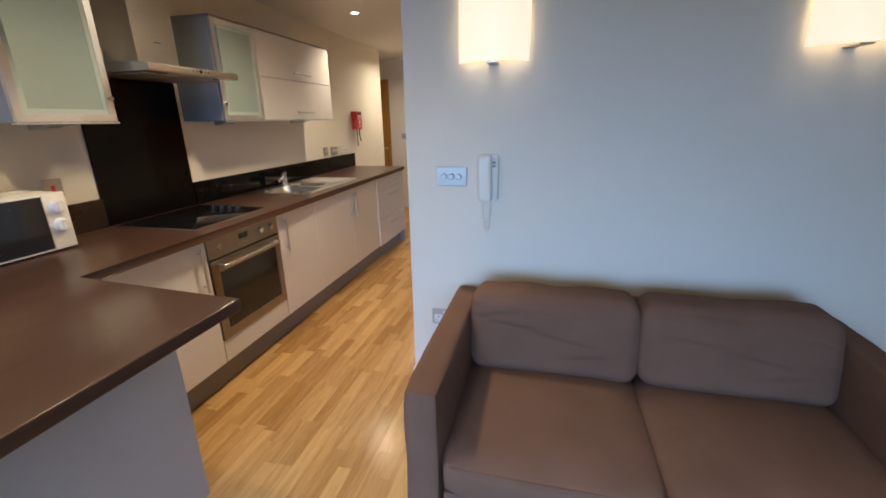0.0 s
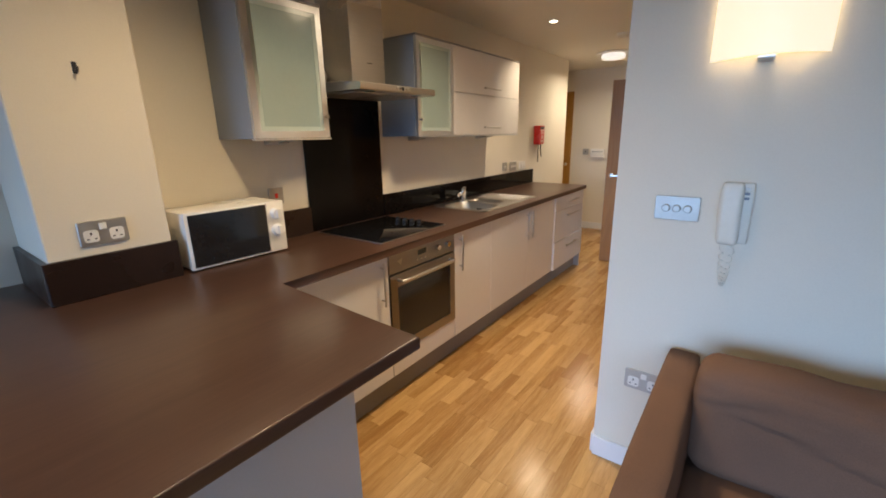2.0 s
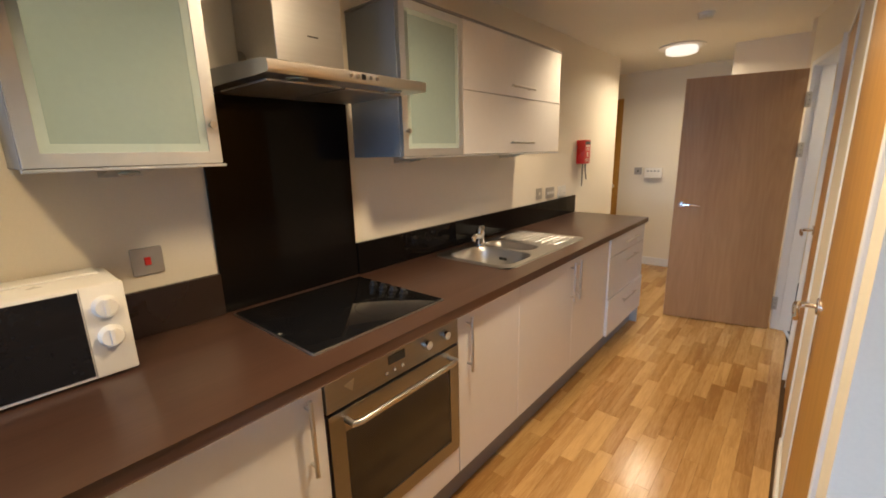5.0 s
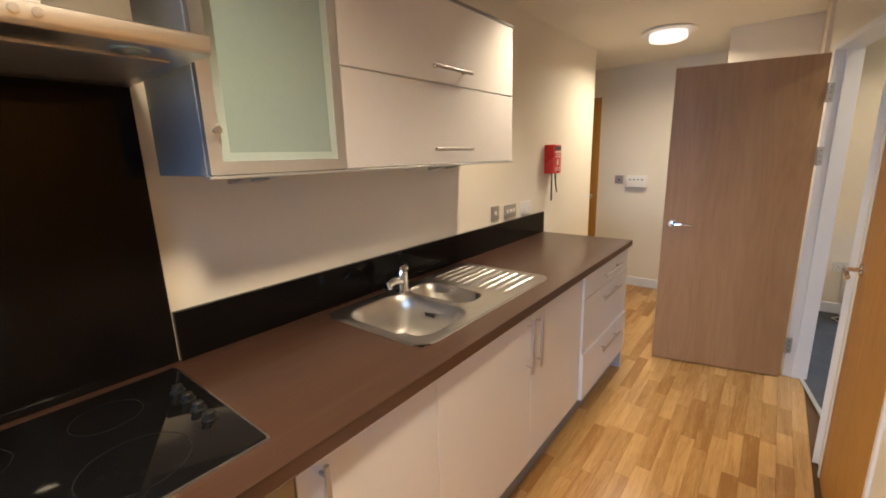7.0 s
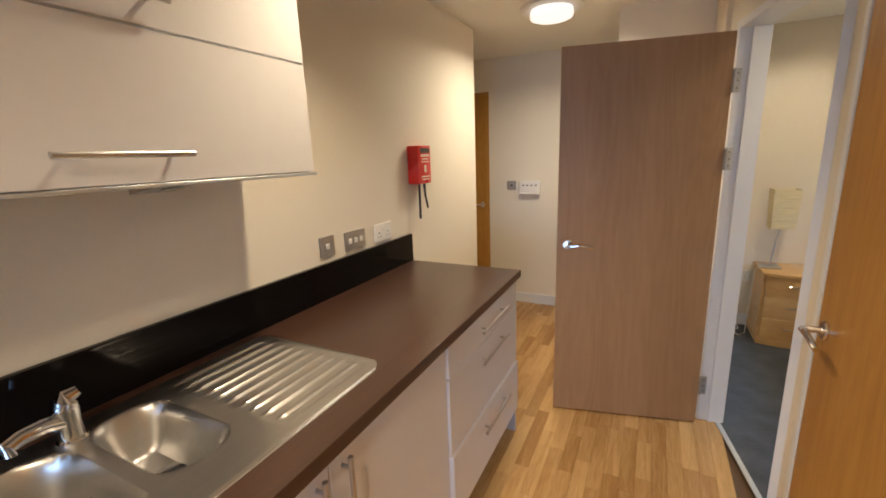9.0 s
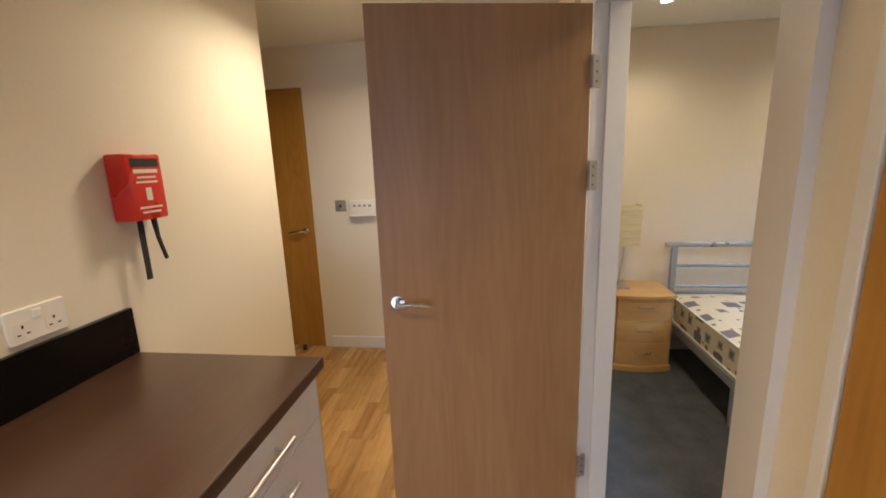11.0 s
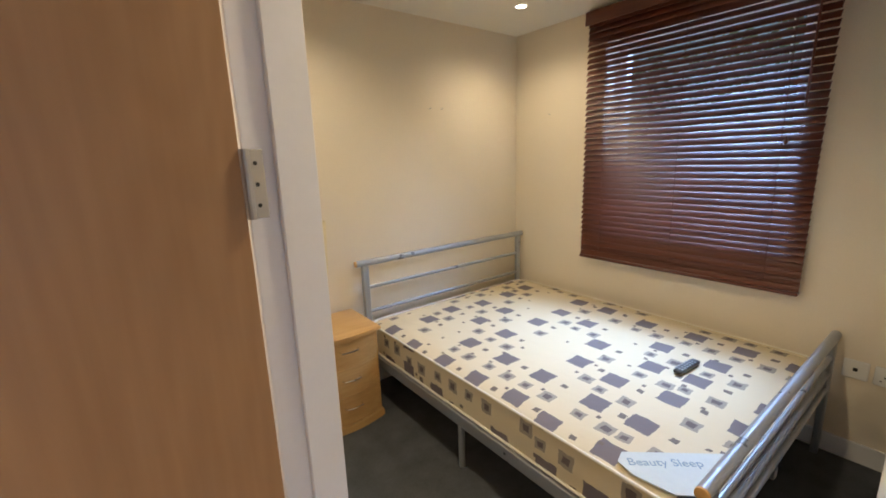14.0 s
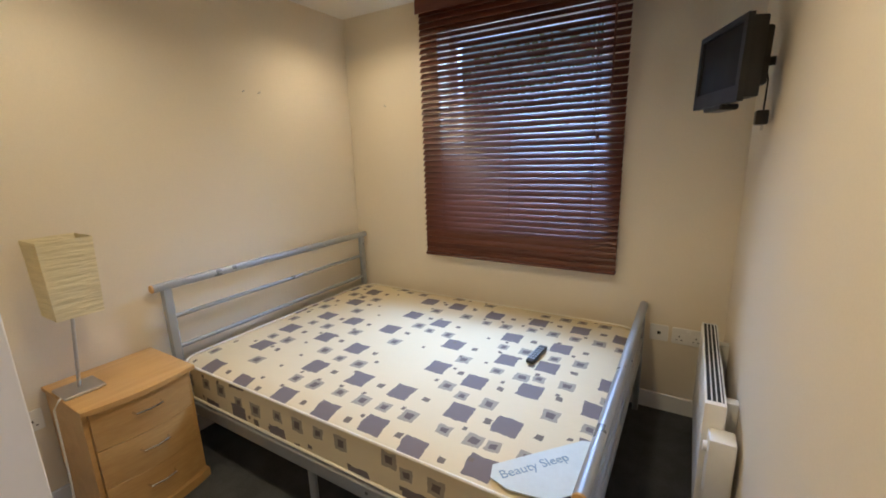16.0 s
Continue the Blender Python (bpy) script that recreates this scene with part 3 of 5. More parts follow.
for (y0, y1), label in ((DOOR_A, "closed varnished oak cupboard door beside the sofa wall"), (DOOR_B, "closed varnished oak door beside the bedroom doorway")):
    d = thing("oak_door", (EX, y1, 0), label, "door", "closed doors along the kitchen", rz=270)
    # local x runs from the latch edge back towards the living room, local y out into the kitchen
    d.matrix_world = pose(EX, y1, 0, 0, 0, 90)
    # with rz = 90 local x is +y and local y is -x
    part("leaf", box(-(y1 - y0), 0, -0.040, 0.004, 0.008, 1.985, 0.002), OAK_ORANGE, d, local=True)
    lever(d, -0.06, 1.0, 0.004, -1)
    bm = box(0.003, 0.03, -0.12, 0.008, 0, 2.02, 0.002)
    box(-(y1 - y0) - 0.03, -(y1 - y0) - 0.003, -0.12, 0.008, 0, 2.02, 0.002, 1, bm)
    box(-(y1 - y0) - 0.003, 0.003, -0.12, 0.008, 1.99, 2.02, 0.002, 1, bm)
    part("door_lining", bm, TRIM, d, "white painted lining", True)

d = thing("hall_door", (-2.775, 8.33, 0), "closed orange oak front door in the hall", "door", rz=180)
# local x runs to -x, local y to -y
part("leaf", box(0.012, 0.775, -0.044, 0.002, 0.008, 2.04, 0.002), OAK_ORANGE, d, local=True)
lever(d, 0.065, 0.985, 0.002, 1)
bm = box(-0.01, 0.01, -0.1, 0.006, 0, 2.062, 0.002)
box(0.777, 0.785, -0.1, 0.006, 0, 2.062, 0.002, 1, bm)
box(0.01, 0.777, -0.1, 0.006, 2.043, 2.062, 0.002, 1, bm)
part("door_lining", bm, OAK_ORANGE, d, "", True)
single("door_wedge", prism([(-2.93, 8.24), (-2.90, 8.25), (-2.93, 8.315), (-2.96, 8.305)], 0.0, 0.025, 0.003), RUBBER, "small dark rubber wedge on the floor at the hall door", "door stop")

# ---- kitchen ----
WZ = 0.912
bm = prism([(-2.75, 1.2), (-1.128, 1.2), (-1.128, 2.60), (-1.855, 2.635), (-1.872, 6.36), (-2.519, 6.36), (-2.519, 2.457), (-2.308, 2.457), (-2.308, 2.073), (-2.75, 2.073)], WZ - 0.040, WZ, 0.006, 3)
for co, no in (((0, 4.372, 0), (0, 1, 0)), ((0, 5.268, 0), (0, 1, 0)), ((-2.445, 0, 0), (1, 0, 0)), ((-1.975, 0, 0), (1, 0, 0))):
    bmesh.ops.bisect_plane(bm, geom=bm.verts[:] + bm.edges[:] + bm.faces[:], plane_co=co, plane_no=no)
hole = [f for f in bm.faces if -2.445 < f.calc_center_median().x < -1.975 and 4.372 < f.calc_center_median().y < 5.268]
bmesh.ops.delete(bm, geom=hole, context="FACES")
single("worktop", bm, WORKTOP, "dark wenge laminate L-shaped worktop with peninsula", "worktop")

bm = box(-2.518, -2.500, 2.46, 3.275, WZ + 0.0005, 1.064, 0.001)
single("upstand", bm, UPSTAND, "dark wenge upstand behind the microwave", "upstand", "upstands")
single("upstand", box(-2.518, -2.500, 3.890, 6.36, WZ + 0.0005, 1.064, 0.001), SPLASH, "black gloss upstand behind the sink", "upstand", "upstands")
bm = box(-2.309, -2.291, 2.055, 2.47, WZ + 0.0005, 1.064, 0.001)
box(-2.74, -2.309, 2.055, 2.0735, WZ + 0.0005, 1.064, 0.001, 1, bm)
single("upstand", bm, UPSTAND, "dark wenge upstand round the pier", "upstand", "upstands")
single("splashback", box(-2.519, -2.507, 3.277, 3.885, WZ + 0.0005, 1.76, 0.001), SPLASH, "tall black gloss splashback behind the hob", "splashback")


def bar_handle(parent, a, b, out, r=0.0065, inset=0.03):
    """A straight steel bar on two stand-offs, from a to b; out: the way away from the door."""
    a, b, out = Vector(a), Vector(b), Vector(out)
    d = (b - a).normalized()
    bm = tube([a + out * 0.027, b + out * 0.027], r, 12)
    for p in (a + d * inset, b - d * inset):
        tube([p, p + out * 0.027], r * 0.75, 10, bm)
    part("handle", bm, STEEL, parent, "brushed steel bar handle")


FX = -1.895


def base_unit(y0, y1, label, doors, drawers=(), top=WZ - 0.041):
    """A base cabinet along the wall: carcass, doors (from, to, handle place), drawers (low, high, handle height)."""
    u = thing("base_cabinet", ((FX + KX) / 2, (y0 + y1) / 2, 0), label, "kitchen cabinet", "base cabinets along the wall")
    part("body", box(KX + 0.02, FX - 0.021, y0 + 0.0006, y1 - 0.0006, 0.15, top, 0.001), CARCASS, u)
    for d0, d1, hy in doors:
        dr = part("door", box(FX - 0.019, FX, d0 + 0.0015, d1 - 0.0015, 0.155, 0.866, 0.0015), CABINET, u)
        if hy:
            bar_handle(dr, (FX, hy, 0.605), (FX, hy, 0.84), (1, 0, 0))
    for k, (z0, z1, hz) in enumerate(drawers):
        out = FX + (0.010, 0.010, 0.018)[k]
        dr = part("drawer", box(FX - 0.019, out, y0 + 0.0015, y1 - 0.0215, z0, z1, 0.0015), CABINET, u)
        bar_handle(dr, (out, 5.80, hz), (out, 6.12, hz), (1, 0, 0), inset=0.045)
    return u


base_unit(2.66, 3.270, "cream gloss base cabinet in the corner beside the oven", [(2.66, 3.270, 3.215)])
base_unit(3.872, 4.340, "cream gloss base cabinet beside the oven", [(3.872, 4.340, 3.932)])
base_unit(4.340, 5.535, "cream gloss double base cabinet under the sink", [(4.340, 4.958, 4.918), (4.958, 5.535, 5.000)], top=0.70)
u = base_unit(5.535, 6.345, "cream gloss cabinet with three drawers at the worktop's end", [], [(0.735, 0.866, 0.803), (0.432, 0.731, 0.667), (0.155, 0.428, 0.356)])
part("end_panel", box(KX + 0.015, FX + 0.002, 6.3255, 6.345, 0.0, WZ - 0.041, 0.001), PANEL, u, "grey end panel")
single("plinth", box(-1.965, -1.948, 2.66, 6.325, 0.0, 0.149, 0.001), PLINTH, "dark grey recessed plinth under the cabinets", "plinth")

pen = thing("peninsula_cabinet", (-1.9, 2.32, 0), "grey sided cabinet under the peninsula worktop", "kitchen cabinet")
part("end_panel", box(-1.488, -1.470, 2.015, 2.632, 0.0, WZ - 0.041, 0.001), PANEL, pen, "flat grey end panel")
part("back_panel", box(-2.30, -1.489, 2.015, 2.033, 0.0, WZ - 0.041, 0.001), PLASTIC, pen, "white back panel")
part("front_panel", box(-1.894, -1.489, 2.615, 2.631, 0.15, WZ - 0.041, 0.001), CABINET, pen)
part("edge_strip", box(-1.4875, -1.4705, 2.0125, 2.0148, 0.0, WZ - 0.042, 0), BEECH, pen)

# oven
ov = thing("built_in_oven", (-2.1, 3.57, 0.15), "built-in stainless steel oven with dark glass door", "oven")
part("body", box(KX + 0.05, FX - 0.02, 3.274, 3.868, 0.27, WZ - 0.042, 0.002), DARKGAP, ov)
part("control_panel", box(FX - 0.019, FX + 0.004, 3.274, 3.868, 0.752, 0.868, 0.002), OVEN_STEEL, ov)
part("display", box(FX + 0.003, FX + 0.006, 3.51, 3.585, 0.808, 0.838, 0.001), SCREEN, ov)
for y in (3.50, 3.535, 3.57):
    part("button", turned((FX + 0.004, y, 0.785), Vector((1, 0, 0)), [(0, 0.006), (0.004, 0.0055)], 12, None), CHROME, ov)
for y in (3.685, 3.785):
    part("knob", turned((FX + 0.004, y, 0.815), Vector((1, 0, 0)), [(0, 0.019), (0.012, 0.018), (0.022, 0.015)], 20, None), CHROME, ov, "round steel knob")
part("badge", turned((FX + 0.004, 3.36, 0.81), Vector((1, 0, 0)), [(0, 0.022), (0.001, 0.022)], 3, None), PLATE, ov)
od = part("oven_door", wall_grid("y", FX - 0.019, FX + 0.006, 3.276, 3.866, 0.285, 0.744, [(3.330, 3.815, 0.340, 0.672)]), OVEN_STEEL, ov)
part("window", box(FX - 0.01, FX + 0.003, 3.330, 3.815, 0.340, 0.672, 0.001), SCREEN, od, "dark oven glass")
part("handle", tube([(FX + 0.006, 3.335, 0.710), (FX + 0.042, 3.335, 0.710), (FX + 0.048, 3.36, 0.710), (FX + 0.048, 3.785, 0.710), (FX + 0.042, 3.81, 0.710), (FX + 0.006, 3.81, 0.710)], 0.010, 12), STEEL, od, "steel bar handle")
part("lower_trim", box(FX - 0.019, FX, 3.274, 3.868, 0.155, 0.280, 0.0015), CABINET, ov, "cream filler panel below the oven")

# hob
hob = thing("ceramic_hob", (-2.2, 3.575, WZ), "black ceramic glass hob with four knobs", "hob")
part("trim", prism(rounded(-2.468, -1.950, 3.285, 3.862, 0.006), WZ + 0.0005, WZ + 0.005, 0.0015), STEEL, hob, "thin steel trim")
part("glass", prism(rounded(-2.462, -1.956, 3.291, 3.856, 0.006), WZ + 0.004, WZ + 0.0075, 0.001), HOBGLASS, hob)
RING = material("hob_ring_print", (0.022, 0.022, 0.024), 0.15, bump=0.0)
for x, y, r in ((-2.33, 3.43, 0.085), (-2.09, 3.43, 0.07), (-2.33, 3.67, 0.07), (-2.09, 3.66, 0.095)):
    bm = bmesh.new()
    n = 40
    ri = [bm.verts.new((x + (r - 0.002) * math.cos(2 * math.pi * k / n), y + (r - 0.002) * math.sin(2 * math.pi * k / n), WZ + 0.0078)) for k in range(n)]
    ro = [bm.verts.new((x + r * math.cos(2 * math.pi * k / n), y + r * math.sin(2 * math.pi * k / n), WZ + 0.0078)) for k in range(n)]
    for k in range(n):
        bm.faces.new((ri[k], ri[(k + 1) % n], ro[(k + 1) % n], ro[k]))
    part("cooking_zone", bm, RING, hob)
for k in range(4):
    part("knob", turned((-2.31 + 0.062 * k, 3.812, WZ + 0.0075), Vector((0, 0, 1)), [(0, 0.0175), (0.003, 0.0175), (0.004, 0.0125), (0.017, 0.0115), (0.019, 0.009)], 20, None), BLACK, hob, "black knob")

# sink
sk = thing("sink", (-2.2, 4.82, WZ), "stainless steel one and a half bowl sink with ribbed drainer", "sink")
SX0, SX1, SY0, SY1 = -2.462, -1.958, 4.355, 5.285


def bowl_plate():
    """The sink's top: a plate with two sunk bowls, and ribs pressed into the drainer."""
    bm = bmesh.new()
    nx, ny = 112, 96
    grid = {}
    cr = 0.07
    for i in range(nx + 1):
        for j in range(ny + 1):
            x, y = SX0 + (SX1 - SX0) * i / nx, SY0 + (SY1 - SY0) * j / ny
            # round corners of the outline
            cx, cy = min(max(x, SX0 + cr), SX1 - cr), min(max(y, SY0 + cr), SY1 - cr)
            d = math.hypot(x - cx, y - cy)
            if d > cr:
                x, y = cx + (x - cx) * cr / d, cy + (y - cy) * cr / d

            def sd(bx, by, hx, hy, r):
                qx, qy = abs(x - bx) - hx + r, abs(y - by) - hy + r
                return math.hypot(max(qx, 0), max(qy, 0)) + min(max(qx, qy), 0) - r

            z = WZ + 0.006
            rim = min(x - SX0, SX1 - x, y - SY0, SY1 - y)
            if rim < 0.006:
                z = WZ + 0.001
            for dist, depth in ((sd(-2.20, 4.548, 0.198, 0.158, 0.10), 0.15), (sd(-2.235, 4.815, 0.165, 0.083, 0.07), 0.11)):
                t = min(1, max(0, -dist / 0.05))
                z -= depth * t * t * (3 - 2 * t)
            if 4.95 < y < 5.245 and -2.42 < x < -2.0:
                z += 0.0055 * max(0, math.cos((x + 2.2) * 2 * math.pi / 0.042)) ** 3 * min(1, (5.245 - y) / 0.02) * min(1, (y - 4.95) / 0.02) - 0.002
            grid[i, j] = bm.verts.new((x, y, z))
    for i in range(nx):
        for j in range(ny):
            bm.faces.new((grid[i, j], grid[i + 1, j], grid[i + 1, j + 1], grid[i, j + 1]))
    return bm


part("bowl", bowl_plate(), STEEL, sk)
for x, y, z in ((-2.10, 4.548, WZ - 0.143), (-2.235, 4.815, WZ - 0.103)):
    part("waste", turned((x, y, z), Vector((0, 0, 1)), [(0, 0.035), (0.003, 0.034), (0.001, 0.022)], 24, None), CHROME, sk, "round chrome waste")
part("overflow", box(-2.225, -2.175, 4.672, 4.6745, WZ - 0.052, WZ - 0.036, 0.001), DARKGAP, sk)
tx, ty = -2.392, 4.722
tap = thing("mixer_tap", (tx, ty, WZ), "chrome mixer tap with lever behind the sink", "tap")
part("body", turned((tx, ty, WZ + 0.006), Vector((0, 0, 1)), [(0, 0.029), (0.005, 0.029), (0.010, 0.024), (0.05, 0.023), (0.072, 0.025), (0.08, 0.024)], 20, None), CHROME, tap)
part("spout", tube([(tx, ty - 0.01, 0.968), (tx + 0.010, ty - 0.045, 0.980), (tx + 0.018, ty - 0.080, 0.981), (tx + 0.022, ty - 0.100, 0.977), (tx + 0.023, ty - 0.104, 0.960)], [0.02, 0.017, 0.016, 0.016, 0.015], 14), CHROME, tap)
part("lever", tube([(tx, ty, 0.996), (tx + 0.001, ty + 0.003, 1.010), (tx + 0.003, ty + 0.008, 1.018), (tx + 0.006, ty + 0.026, 1.024)], [0.024, 0.023, 0.017, 0.011], 12), CHROME, tap)


def wall_cabinet(y0, y1, label):
    u = thing("wall_cabinet", (-2.36, (y0 + y1) / 2, 1.455), label, "kitchen cabinet", "wall cabinets")
    part("body", box(KX + 0.001, -2.219, y0, y1, 1.455, 2.048, 0.001), CARCASS, u)
    part("top_panel", box(KX + 0.001, -2.197, y0 - 0.003, y1 + 0.003, 2.0485, 2.060, 0.001), PLINTH, u, "dark grey top panel")
    part("light_rail", box(-2.225, -2.197, y0 - 0.002, y1 + 0.006, 1.447, 1.4545, 0.001), ALU, u)
    return u


def glass_door(u, y0, y1, z0, z1, knob):
    """An aluminium frame round a frosted pane whose edge is left paler."""
    f, e = 0.031, 0.020
    fr = wall_grid("y", -2.2185, -2.199, y0, y1, z0, z1, [(y0 + f, y1 - f, z0 + f, z1 - f)])
    d = part("glass_door", fr, ALU, u, "frosted glass door in aluminium frame")
    part("pane", box(-2.213, -2.203, y0 + f, y1 - f, z0 + f, z1 - f, 0), FROST, d)
    bm = wall_grid("y", -2.2029, -2.2015, y0 + f, y1 - f, z0 + f, z1 - f, [(y0 + f + e, y1 - f - e, z0 + f + e, z1 - f - e)])
    part("pane_border", bm, FROST_EDGE, d, "paler clear border of the glass")
    part("knob", turned((-2.199, knob, z0 + 0.10), Vector((1, 0, 0)), [(0, 0.006), (0.012, 0.006), (0.013, 0.009), (0.022, 0.009)], 14, None), STEEL, d)


c1 = wall_cabinet(2.812, 3.218, "grey wall cabinet with a frosted glass door above the microwave")
glass_door(c1, 2.814, 3.216, 1.457, 2.046, 3.197)
c2 = wall_cabinet(3.922, 5.330, "long wall cabinet with frosted glass door and two cream flaps")
glass_door(c2, 3.924, 4.318, 1.457, 2.046, 3.945)
for z0, z1, hz in ((1.457, 1.748, 1.512), (1.752, 2.046, 1.803)):
    f = part("flap_door", box(-2.2185, -2.199, 4.321, 5.328, z0, z1, 0.0015), CABINET, c2, "cream gloss lift-up flap")
    part("edge_strip", box(-2.2186, -2.1985, 4.321, 5.328, z1 + 0.0003, z1 + 0.0022, 0), ALU, f, "thin aluminium edge strip")
    bar_handle(f, (-2.199, 4.715, hz), (-2.199, 4.955, hz), (1, 0, 0))
for y in (3.02, 4.10, 4.98):
    lt = thing("cabinet_light", (-2.34, y, 1.43), "small triangular steel light under the wall cabinet", "light", "under-cabinet lights")
    bm = bmesh.new()
    pts = [(-2.40, 1.4545), (-2.25, 1.4545), (-2.25, 1.449), (-2.40, 1.425)]
    lo = [bm.verts.new((x, y - 0.05, z)) for x, z in pts]
    hi = [bm.verts.new((x, y + 0.05, z)) for x, z in pts]
    bm.faces.new(lo), bm.faces.new(hi[::-1])
    for k in range(4):
        bm.faces.new((lo[k], hi[k], hi[(k + 1) % 4], lo[(k + 1) % 4]))
    part("housing", bm, STEEL, lt)
    part("lens", turned((-2.31, y, 1.4375), Vector((0.16, 0, -1)).normalized(), [(0, 0.025), (0.003, 0.024)], 18, None), FROST, lt)

# cooker hood
hd = thing("cooker_hood", (-2.3, 3.58, 1.68), "stainless steel chimney cooker hood above the hob", "cooker hood")
part("chimney", box(KX + 0.001, -2.255, 3.445, 3.70, 1.735, CEIL - 0.001, 0.002), STEEL, hd)
part("chimney_slot", box(-2.2548, -2.254, 3.56, 3.60, 1.85, 1.854, 0), DARKGAP, hd)
bm = bmesh.new()
prof = [(KX + 0.001, 1.682), (-2.035, 1.682), (-2.030, 1.690), (-2.030, 1.715), (-2.06, 1.722), (KX + 0.001, 1.742)]
lo, hi = ([bm.verts.new((x, y, z)) for x, z in prof] for y in (3.288, 3.886))
bm.faces.new(lo), bm.faces.new(hi[::-1])
for k in range(len(prof)):
    bm.faces.new((lo[k], hi[k], hi[(k + 1) % len(prof)], lo[(k + 1) % len(prof)]))
bmesh.ops.bevel(bm, geom=bm.edges[:], offset=0.0015, segments=1, affect="EDGES")
part("canopy", bm, STEEL, hd)
for y0, y1 in ((3.33, 3.58), (3.595, 3.845)):
    part("filter", box(-2.42, -2.12, y0, y1, 1.676, 1.6815, 0.001), PLATE, hd, "grey mesh grease filter")
for k, y in enumerate((3.55, 3.575, 3.625, 3.65)):
    part("button", turned((-2.030, y, 1.702), Vector((1, 0, 0)), [(0, 0.007), (0.004, 0.0065)], 12, None), CHROME, hd)
part("display", box(-2.0305, -2.028, 3.592, 3.608, 1.694, 1.710, 0.0005), SCREEN, hd)
for y in (3.40, 3.77):
    part("lamp_lens", turned((-2.08, y, 1.6815), Vector((0, 0, -1)), [(0, 0.03), (0.003, 0.028)], 18, None), FROST, hd)

# microwave, turned slightly on the worktop
mw = thing("microwave", (-2.40, 2.73, WZ), "white microwave oven with dark door on the worktop", "microwave", rz=-1.0)
# local: x out from the wall, y along the wall
part("body", box(-0.11, 0.100, -0.225, 0.225, 0.010, 0.252, 0.008, 2), PLASTIC, mw, local=True)
part("front", box(0.100, 0.121, -0.225, 0.225, 0.008, 0.254, 0.005, 2), PLASTIC, mw, local=True)
part("door_glass", box(0.1205, 0.1235, -0.212, 0.132, 0.018, 0.244, 0.001), SCREEN, mw, "black glass door", True)
for z in (0.115, 0.195):
    kb = part("dial", turned((0.121, 0.180, z), Vector((1, 0, 0)), [(0, 0.029), (0.012, 0.028), (0.02, 0.023)], 24, None), PLASTIC, mw, "round white dial", True)
    part("grip", box(0.139, 0.147, 0.174, 0.186, z - 0.023, z + 0.023, 0.002), PLASTIC, kb, "", True)
part("seam", box(0.1212, 0.1218, 0.134, 0.1355, 0.012, 0.25, 0), CARCASS, mw, "", True)
for x in (-0.08, 0.08):
    for y in (-0.19, 0.19):
        part("foot", turned((x, y, 0.0), Vector((0, 0, 1)), [(0, 0.014), (0.013, 0.016)], 12, None), BLACK, mw, "", True)
single("paper_tray", box(-2.50, -2.42, 2.72, 2.93, WZ + 0.2525, WZ + 0.257, 0.001), PLASTIC, "thin white card lying on the microwave", "card")


# ---- sockets and switches ----
def face_plate(at, n, w, h, mat, name, label, bits):
    """A wall plate centred at a point; n: the wall's outward way; bits: (kind, offset along the wall, offset up)."""
    n = Vector(n)
    u = Vector((0, 0, 1)).cross(n)
    t = thing(name, at, label, name.replace("_", " "))
    m = Matrix((u, Vector((0, 0, 1)), n)).transposed().to_4x4()
    t.matrix_world = Matrix.Translation(at) @ m
    bm = prism(rounded(-w / 2, w / 2, -h / 2, h / 2, 0.006, 3), 0.0005, 0.008, 0.002, 1)
    part("plate", bm, mat, t, local=True)
    for kind, a, b in bits:
        if kind == "rocker":
            part("rocker", box(a - 0.011, a + 0.011, b - 0.012, b + 0.012, 0.007, 0.0115, 0.002), PLASTIC, t, "white rocker switch", True)
        elif kind == "red":
            part("rocker", box(a - 0.009, a + 0.009, b - 0.013, b + 0.013, 0.007, 0.0115, 0.002), RED, t, "red rocker switch", True)
        elif kind == "dark":
            part("button", box(a - 0.008, a + 0.008, b - 0.008, b + 0.008, 0.007, 0.0105, 0.001), BLACK, t, "", True)
        elif kind == "dial":
            part("dimmer_knob", turned((a, b, 0.007), Vector((0, 0, 1)), [(0, 0.014), (0.012, 0.0135), (0.015, 0.011)], 20, None), PLATE, t, "satin steel dimmer knob", True)
        elif kind == "socket":
            s = part("insert", prism(rounded(a - 0.022, a + 0.022, b - 0.020, b + 0.024, 0.01, 3), 0.007, 0.009), PLASTIC, t, "white three-pin insert", True)
            bm = box(a - 0.0025, a + 0.0025, b + 0.006, b + 0.015, 0.0088, 0.0094, 0)
            for sx in (-1, 1):
                box(a + sx * 0.011 - 0.004, a + sx * 0.011 + 0.004, b - 0.010, b - 0.006, 0.0088, 0.0094, 0, 1, bm)
            part("pin_hole", bm, DARKGAP, s, "", True)
    return t


X, NY, PY, NX = (1, 0, 0), (0, -1, 0), (0, 1, 0), (-1, 0, 0)
TWIN = [("socket", -0.038, -0.012), ("socket", 0.038, -0.012), ("rocker", 0.0, 0.022)]
face_plate((-2.309, 2.243, 1.142), X, 0.146, 0.088, PLATE, "wall_socket", "satin steel double socket on the pier", TWIN)
face_plate((KX, 3.07, 1.155), X, 0.088, 0.088, PLATE, "cooker_switch", "satin steel cooker switch with red rocker", [("red", 0, 0)])
face_plate((KX, 5.69, 1.132), X, 0.088, 0.088, PLATE, "fused_switch", "satin steel fused spur switch above the worktop", [("rocker", 0, 0)])
face_plate((KX, 5.877, 1.125), X, 0.146, 0.088, PLATE, "switch_plate", "satin steel plate with three small switches", [("rocker", -0.04, 0), ("rocker", 0, 0), ("rocker", 0.04, 0)])
